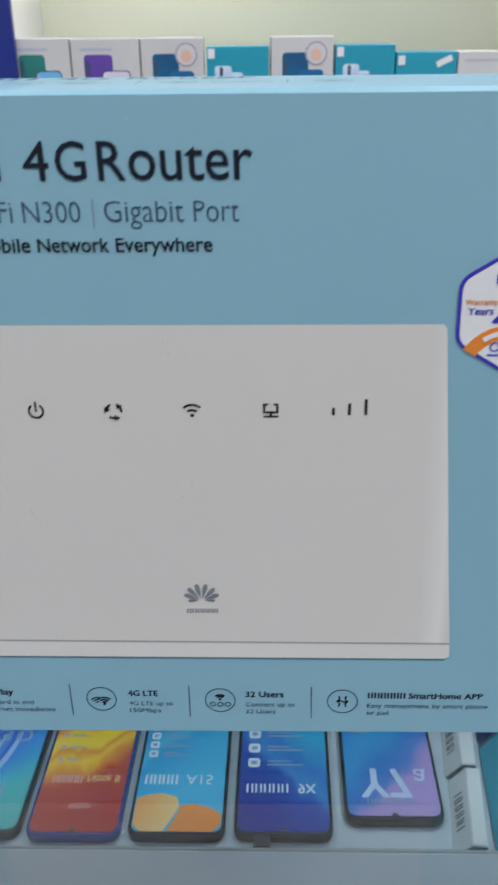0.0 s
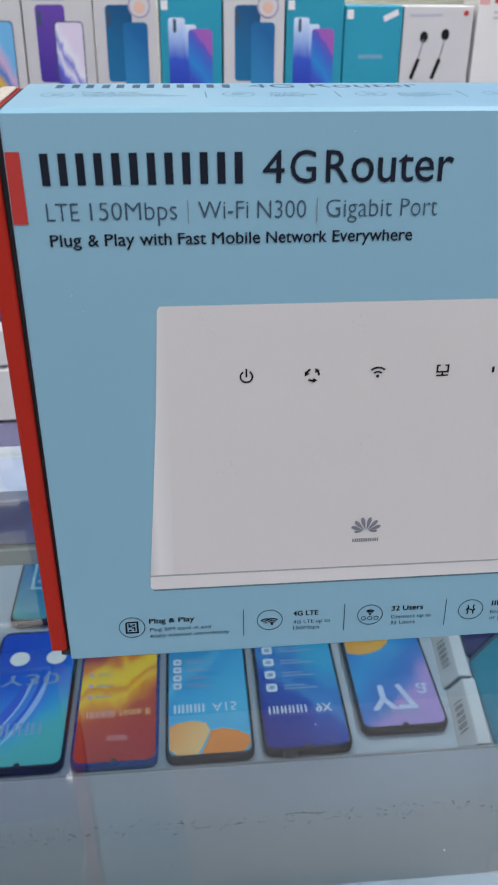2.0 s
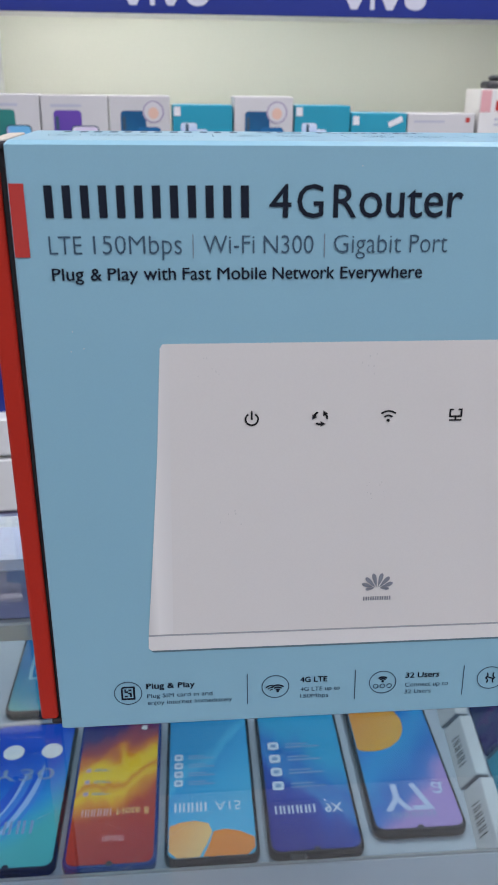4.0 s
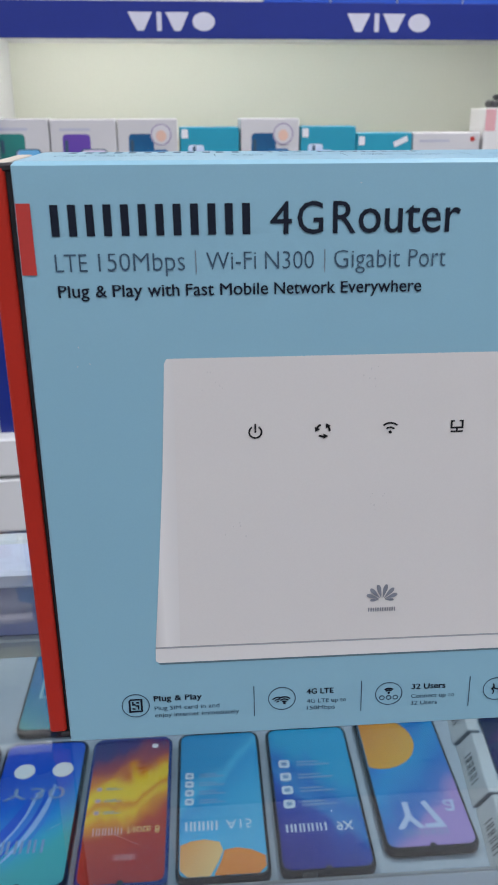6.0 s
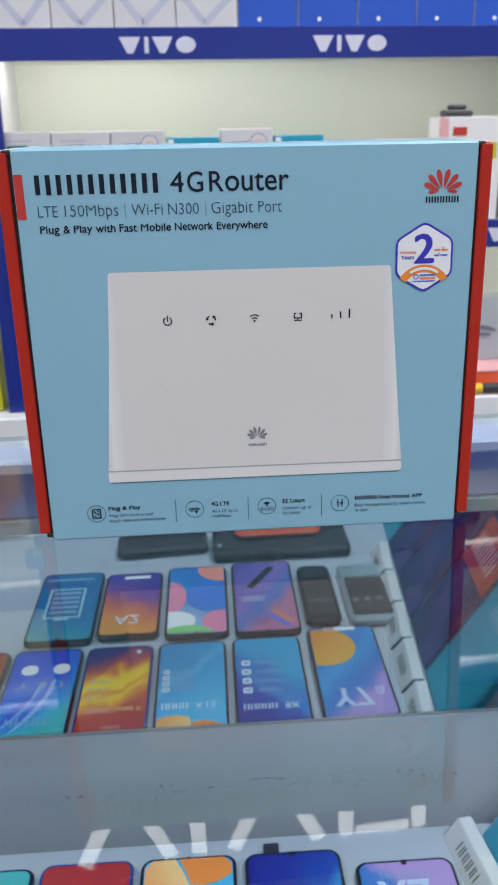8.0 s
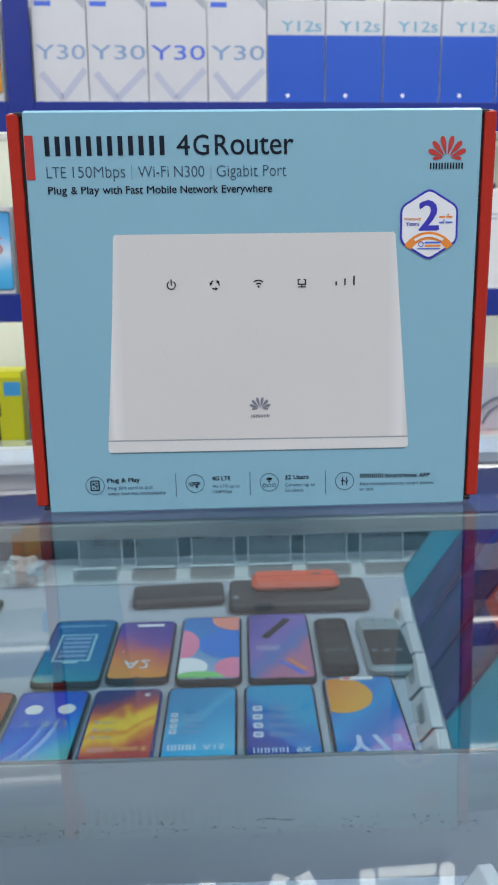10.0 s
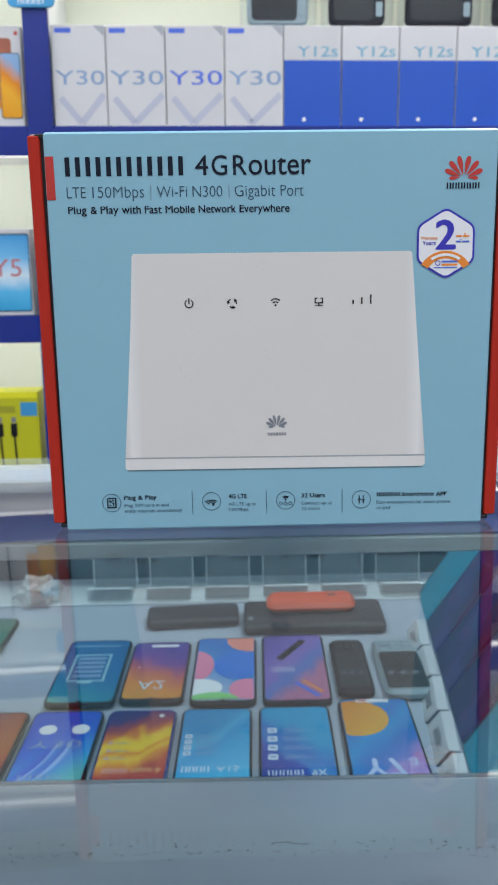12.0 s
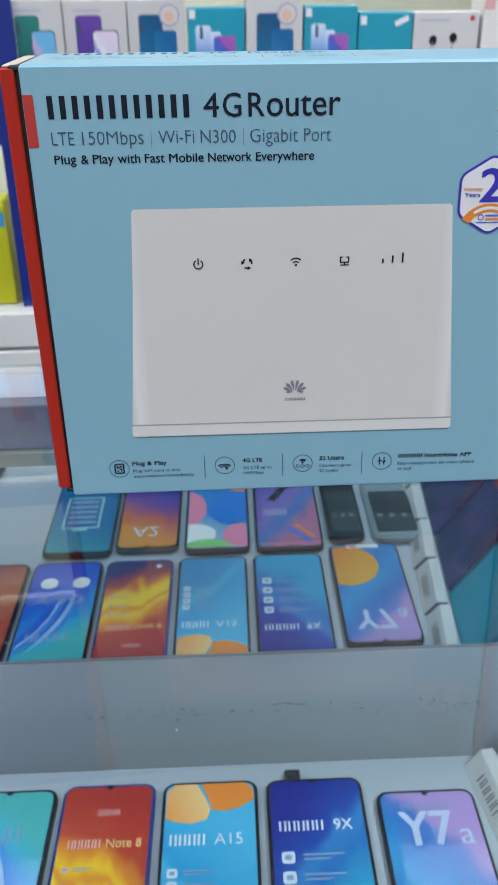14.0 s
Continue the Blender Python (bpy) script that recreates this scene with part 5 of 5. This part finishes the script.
# feature row
LOWFACE = lambda u, v, d: FACE(u, v - 0.0005 - 0.008 * max(0.0, u - 0.06), d)
for cx in (0.0262, 0.0815, 0.1225, 0.1643):
    part("printed_circle", flat(LOWFACE, ring(cx, 0.0150, 0.0051, 0.0003)), INK_SLATE, box)
for x in (0.0709, 0.1119, 0.1537):
    part("divider", flat(LOWFACE, [rect(x - 0.00015, 0.0075, x + 0.00015, 0.0212)]), INK_SLATE, box)
part("chip_icon", flat(LOWFACE, [[(0.0236, 0.0120), (0.0288, 0.0120), (0.0288, 0.0127), (0.0236, 0.0127)], rect(0.0236, 0.0127, 0.0243, 0.0172), rect(0.0281, 0.0127, 0.0288, 0.0180), [(0.0236, 0.0172), (0.0243, 0.0172), (0.0249, 0.0174), (0.0249, 0.0180), (0.0243, 0.0180)], rect(0.0249, 0.0174, 0.0281, 0.0180)]), INK, box)
part("chip_mark", flat(LOWFACE, [rect(0.0249, 0.0152, 0.0262, 0.0159), rect(0.0249, 0.0159, 0.0255, 0.0168), rect(0.0264, 0.0160, 0.0275, 0.0167), rect(0.0249, 0.0133, 0.0260, 0.0139), rect(0.0262, 0.0146, 0.0275, 0.0152), rect(0.0269, 0.0133, 0.0275, 0.0146)]), INK, box)
waves = [arc(0.0824, 0.0126, 0.0011 + 0.0010 * k, 0.0005, 45, 135, 8) for k in range(3)]
waves += [arc(0.0803, 0.0126, 0.0011 + 0.0010 * k, 0.0004, 82, 140, 6) for k in range(3)]
part("signal_icon", flat(LOWFACE, waves + [disc(0.0824, 0.0128, 0.0005, 0.0005, 10)]), INK, box)
part("signal_icon", flat(LOWFACE, [arc(0.1225, 0.0150, 0.0016 + 0.0008 * k, 0.0006, 48, 132, 8) for k in range(2)] + [disc(0.1225, 0.0154, 0.0005, 0.0005, 10)]), INK, box)
part("devices_icon", flat(LOWFACE, [q for dx in (-0.0026, 0, 0.0026) for q in ring(0.1225 + dx, 0.0132, 0.0009, 0.0003)]), INK_SLATE, box)
part("link_icon", flat(LOWFACE, [arc(0.1617, 0.0163, 0.0016, 0.0005, -65, 40, 8), arc(0.1617, 0.0137, 0.0016, 0.0005, -40, 65, 8), arc(0.1669, 0.0163, 0.0016, 0.0005, 140, 245, 8), arc(0.1669, 0.0137, 0.0016, 0.0005, 115, 220, 8), stroke(0.1627, 0.0156, 0.1659, 0.0144, 0.0005)]), INK, box)
for text, x0, x1 in (("Plug & Play", 0.0331, 0.0512), ("4G LTE", 0.0909, 0.1012), ("32 Users", 0.1312, 0.1443)):
    words("feature_heading", text, LOWFACE, x0, x1, 0.0166, 0.0024, INK, box, 0.018)
brand_bars("brand_shape", LOWFACE, 0.1727, 0.1858, 0.0166, 0.0190, 6, INK, box, 0.25)
words("feature_heading", "SmartHome APP", LOWFACE, 0.1866, 0.2115, 0.0166, 0.0024, INK, box, 0.018)
for text, x0, x1, z in (("Plug SIM card in and", 0.0332, 0.0577, 0.0124), ("enjoy internet immediately", 0.0332, 0.0651, 0.0092), ("4G LTE up to", 0.0910, 0.1061, 0.0124), ("150Mbps", 0.0910, 0.1018, 0.0092), ("Connect up to", 0.1312, 0.1480, 0.0124), ("32 Users", 0.1312, 0.1414, 0.0092), ("Easy management by smart phone", 0.1727, 0.2135, 0.0124), ("or pad", 0.1727, 0.1801, 0.0092)):
    words("feature_text", text, LOWFACE, x0, x1, z, 0.0018, INK_SLATE, box, 0.0)

# print on the top face
TOPFACE = lambda u, v, d: Vector((u, v, H * (1 - SHEAR * u) + 0.00002 + d * 0.1))
brand_bars("brand_shape", TOPFACE, 0.0125, 0.0735, 0.0450, 0.0540, 6, INK_SLATE, box, 0.25)
words("heading", "4G Router", TOPFACE, 0.0785, 0.1375, 0.0450, 0.009, INK_SLATE, box)
for k, cx in enumerate((0.0160, 0.0738, 0.1170, 0.1600)):
    part("printed_circle", flat(TOPFACE, ring(cx, 0.029, 0.0051, 0.00025)), INK_SLATE, box)
    part("printed_mark", flat(TOPFACE, [rect(cx - 0.002, 0.0275, cx + 0.002, 0.0281), rect(cx - 0.002, 0.0300, cx + 0.002, 0.0306)]), INK_SLATE, box)
for cx in (0.0632, 0.1060, 0.1472):
    part("divider", flat(TOPFACE, [rect(cx - 0.00015, 0.0215, cx + 0.00015, 0.0355)]), INK_SLATE, box)
for text, x0, x1, y in (("Plug & Play", 0.0235, 0.0420, 0.0330), ("Plug SIM card in and", 0.0240, 0.0490, 0.0285), ("enjoy internet immediately", 0.0245, 0.0570, 0.0250), ("4G LTE", 0.0838, 0.0940, 0.0310), ("4G LTE up to", 0.0838, 0.0990, 0.0270), ("150Mbps", 0.0838, 0.0945, 0.0237), ("32 Users", 0.1260, 0.1390, 0.0295), ("Connect up to", 0.1260, 0.1430, 0.0258), ("32 Users", 0.1260, 0.1362, 0.0226)):
    words("feature_text", text, TOPFACE, x0, x1, y, 0.0021, INK_SLATE, box)

# warranty sticker
seal = thing("warranty_sticker", "white hexagonal warranty sticker with a blue rim", "sticker")
SX, SZ = 0.2076, 0.1527


def hexagon(r, k=0.1, up=1.08):
    """A hexagon with clipped corners, point upwards."""
    pts = []
    corners = [(r * math.cos(radians(90 + 60 * i)), r * up * math.sin(radians(90 + 60 * i))) for i in range(6)]
    for i in range(6):
        a, b, c = Vector(corners[i - 1]), Vector(corners[i]), Vector(corners[(i + 1) % 6])
        for s in range(5):
            f = s / 4
            q0, q1 = b.lerp(a, k), b.lerp(c, k)
            q = q0.lerp(b, f).lerp(b.lerp(q1, f), f)
            pts.append((SX + q.x, SZ + q.y))
    return pts


part("rim", flat(FACE, [hexagon(0.0172, 0.18)], 0.0004, 0.0002), PRINT_BLUE, seal, "blue printed rim")
part("sheet", flat(FACE, [hexagon(0.0160, 0.16)], 0.0005), STICKER, seal)
words("numeral", "2", FACE, SX - 0.0055, SX + 0.0052, SZ - 0.0028, 0.0148, PRINT_BLUE, seal, 0.03, 0.0006)
words("warranty_text", "Warranty", FACE, SX - 0.0130, SX - 0.0042, SZ + 0.0022, 0.0015, PRINT_ORANGE, seal, 0.015, 0.0007)
words("warranty_text", "Years", FACE, SX - 0.0122, SX - 0.0052, SZ - 0.0006, 0.0019, PRINT_BLUE, seal, 0.02, 0.0007)
part("warranty_bar", flat(FACE, [rect(SX + 0.0052, SZ + 0.0033, SX + 0.0082, SZ + 0.0042), rect(SX + 0.0088, SZ + 0.0033, SX + 0.0120, SZ + 0.0042), rect(SX + 0.0094, SZ + 0.0046, SX + 0.0102, SZ + 0.0052)], 0.0007), PRINT_ORANGE, seal)
part("warranty_bar", flat(FACE, [rect(SX + 0.0052, SZ + 0.0006, SX + 0.0078, SZ + 0.0014), rect(SX + 0.0084, SZ + 0.0006, SX + 0.0120, SZ + 0.0014), rect(SX + 0.0072, SZ + 0.0018, SX + 0.0080, SZ + 0.0023)], 0.0007), INK_ROYAL, seal)
part("orange_band", flat(FACE, [arc(SX, SZ - 0.0185, 0.0128, 0.0040, 32, 148, 18)], 0.0006), PRINT_ORANGE, seal)
part("number_bar", flat(FACE, [arc(SX, SZ - 0.0185, 0.0128, 0.0014, 55, 125, 14)], 0.0008), STICKER, seal)
part("shop_mark", flat(FACE, ring(SX - 0.0040, SZ - 0.0100, 0.0012, 0.0004), 0.0007), PRINT_BLUE, seal)
part("shop_bar", flat(FACE, [rect(SX - 0.0020, SZ - 0.0097, SX + 0.0062, SZ - 0.0088), rect(SX - 0.0060, SZ - 0.0127, SX + 0.0060, SZ - 0.0121)], 0.0007), INK_ROYAL, seal)
part("shop_bar", flat(FACE, [rect(SX - 0.0020, SZ - 0.0114, SX + 0.0062, SZ - 0.0104)], 0.0007), PRINT_ORANGE, seal)

# fine scratches on the glass top
GLASS_TOP = on_top(-0.0015)
for k in range(18):
    sx, sy, sa = random.uniform(-0.15, 0.33), random.uniform(-0.36, -0.03), random.uniform(0, 3.1)
    ln = random.uniform(0.004, 0.014)
    loops, px, py = [], sx, sy
    for q in range(4):
        nx, ny = px + ln / 4 * math.cos(sa), py + ln / 4 * math.sin(sa)
        loops.append(stroke(px, py, nx, ny, random.uniform(0.00005, 0.00010)))
        px, py, sa = nx, ny, sa + random.uniform(-0.15, 0.15)
    part("scratch", flat(GLASS_TOP, loops, 0.0001, 0.00005), SCRATCH, counter)
for k in range(34):
    sx, sy, sa = random.gauss(0.186, 0.018), random.gauss(-0.105, 0.030), random.uniform(0.2, 2.6)
    ln = random.uniform(0.003, 0.012)
    part("scratch", flat(GLASS_TOP, [stroke(sx, sy, sx + ln * math.cos(sa), sy + ln * math.sin(sa), random.uniform(0.00004, 0.00009))], 0.0001, 0.00005), SCRATCH, counter)

# long hairline scratches and a few bright chips where goods are slid over the glass
for k in range(46):
    sx, sy, sa = random.uniform(-0.06, 0.27), random.gauss(-0.075, 0.045), random.uniform(0.1, 3.0)
    if sy > -0.004:
        continue
    ln, bend = random.uniform(0.008, 0.030), random.uniform(-0.12, 0.12)
    loops, px, py = [], sx, sy
    for q in range(6):
        nx, ny = px + ln / 6 * math.cos(sa), min(-0.003, py + ln / 6 * math.sin(sa))
        loops.append(stroke(px, py, nx, ny, random.uniform(0.00003, 0.00008)))
        px, py, sa = nx, ny, sa + bend
    part("scratch", flat(GLASS_TOP, loops, 0.0001, 0.00005), SCRATCH, counter)
for k in range(14):
    sx, sy = random.uniform(-0.05, 0.27), random.uniform(-0.20, -0.01)
    part("chip", flat(GLASS_TOP, [disc(sx, sy, random.uniform(0.00012, 0.0003), random.uniform(0.00015, 0.0004), 7)], 0.0001, 0.00005), STICKER, counter)

# rows of dark scuffs along the back panel
PANEL = on_front(MIRROR_Y)
SPECK = surface("dark_scuff", (0.20, 0.20, 0.225), 0.6, bump=0)
FAINT_SPECK = surface("pale_scuff", (0.50, 0.52, 0.56), 0.6, bump=0)
for row_z, spread_z, count, mat_ in ((-0.3325, 0.0018, 105, SPECK), (-0.3405, 0.0018, 85, SPECK), (-0.3095, 0.0020, 24, FAINT_SPECK), (-0.336, 0.005, 70, FAINT_SPECK)):
    loops = []
    for k in range(count):
        ux = -0.30 + 0.60 * random.random() ** 1.35
        uz = row_z + random.gauss(0, spread_z) - 0.004 * ux
        loops.append(disc(ux, uz, random.uniform(0.0004, 0.0018), random.uniform(0.00028, 0.0006), 7))
    part("scuff_marks", flat(PANEL, loops, 0.0002, 0.0001), mat_, counter, "row of dark scuff marks")
part("scuff_marks", flat(PANEL, [stroke(0.112 + 0.006 * k, -0.333 + 0.0012 * math.sin(k), 0.117 + 0.006 * k, -0.3325 + 0.0012 * math.sin(k + 1), 0.0008) for k in range(5)], 0.0003, 0.0001), SPECK, counter, "dark scraped streak")
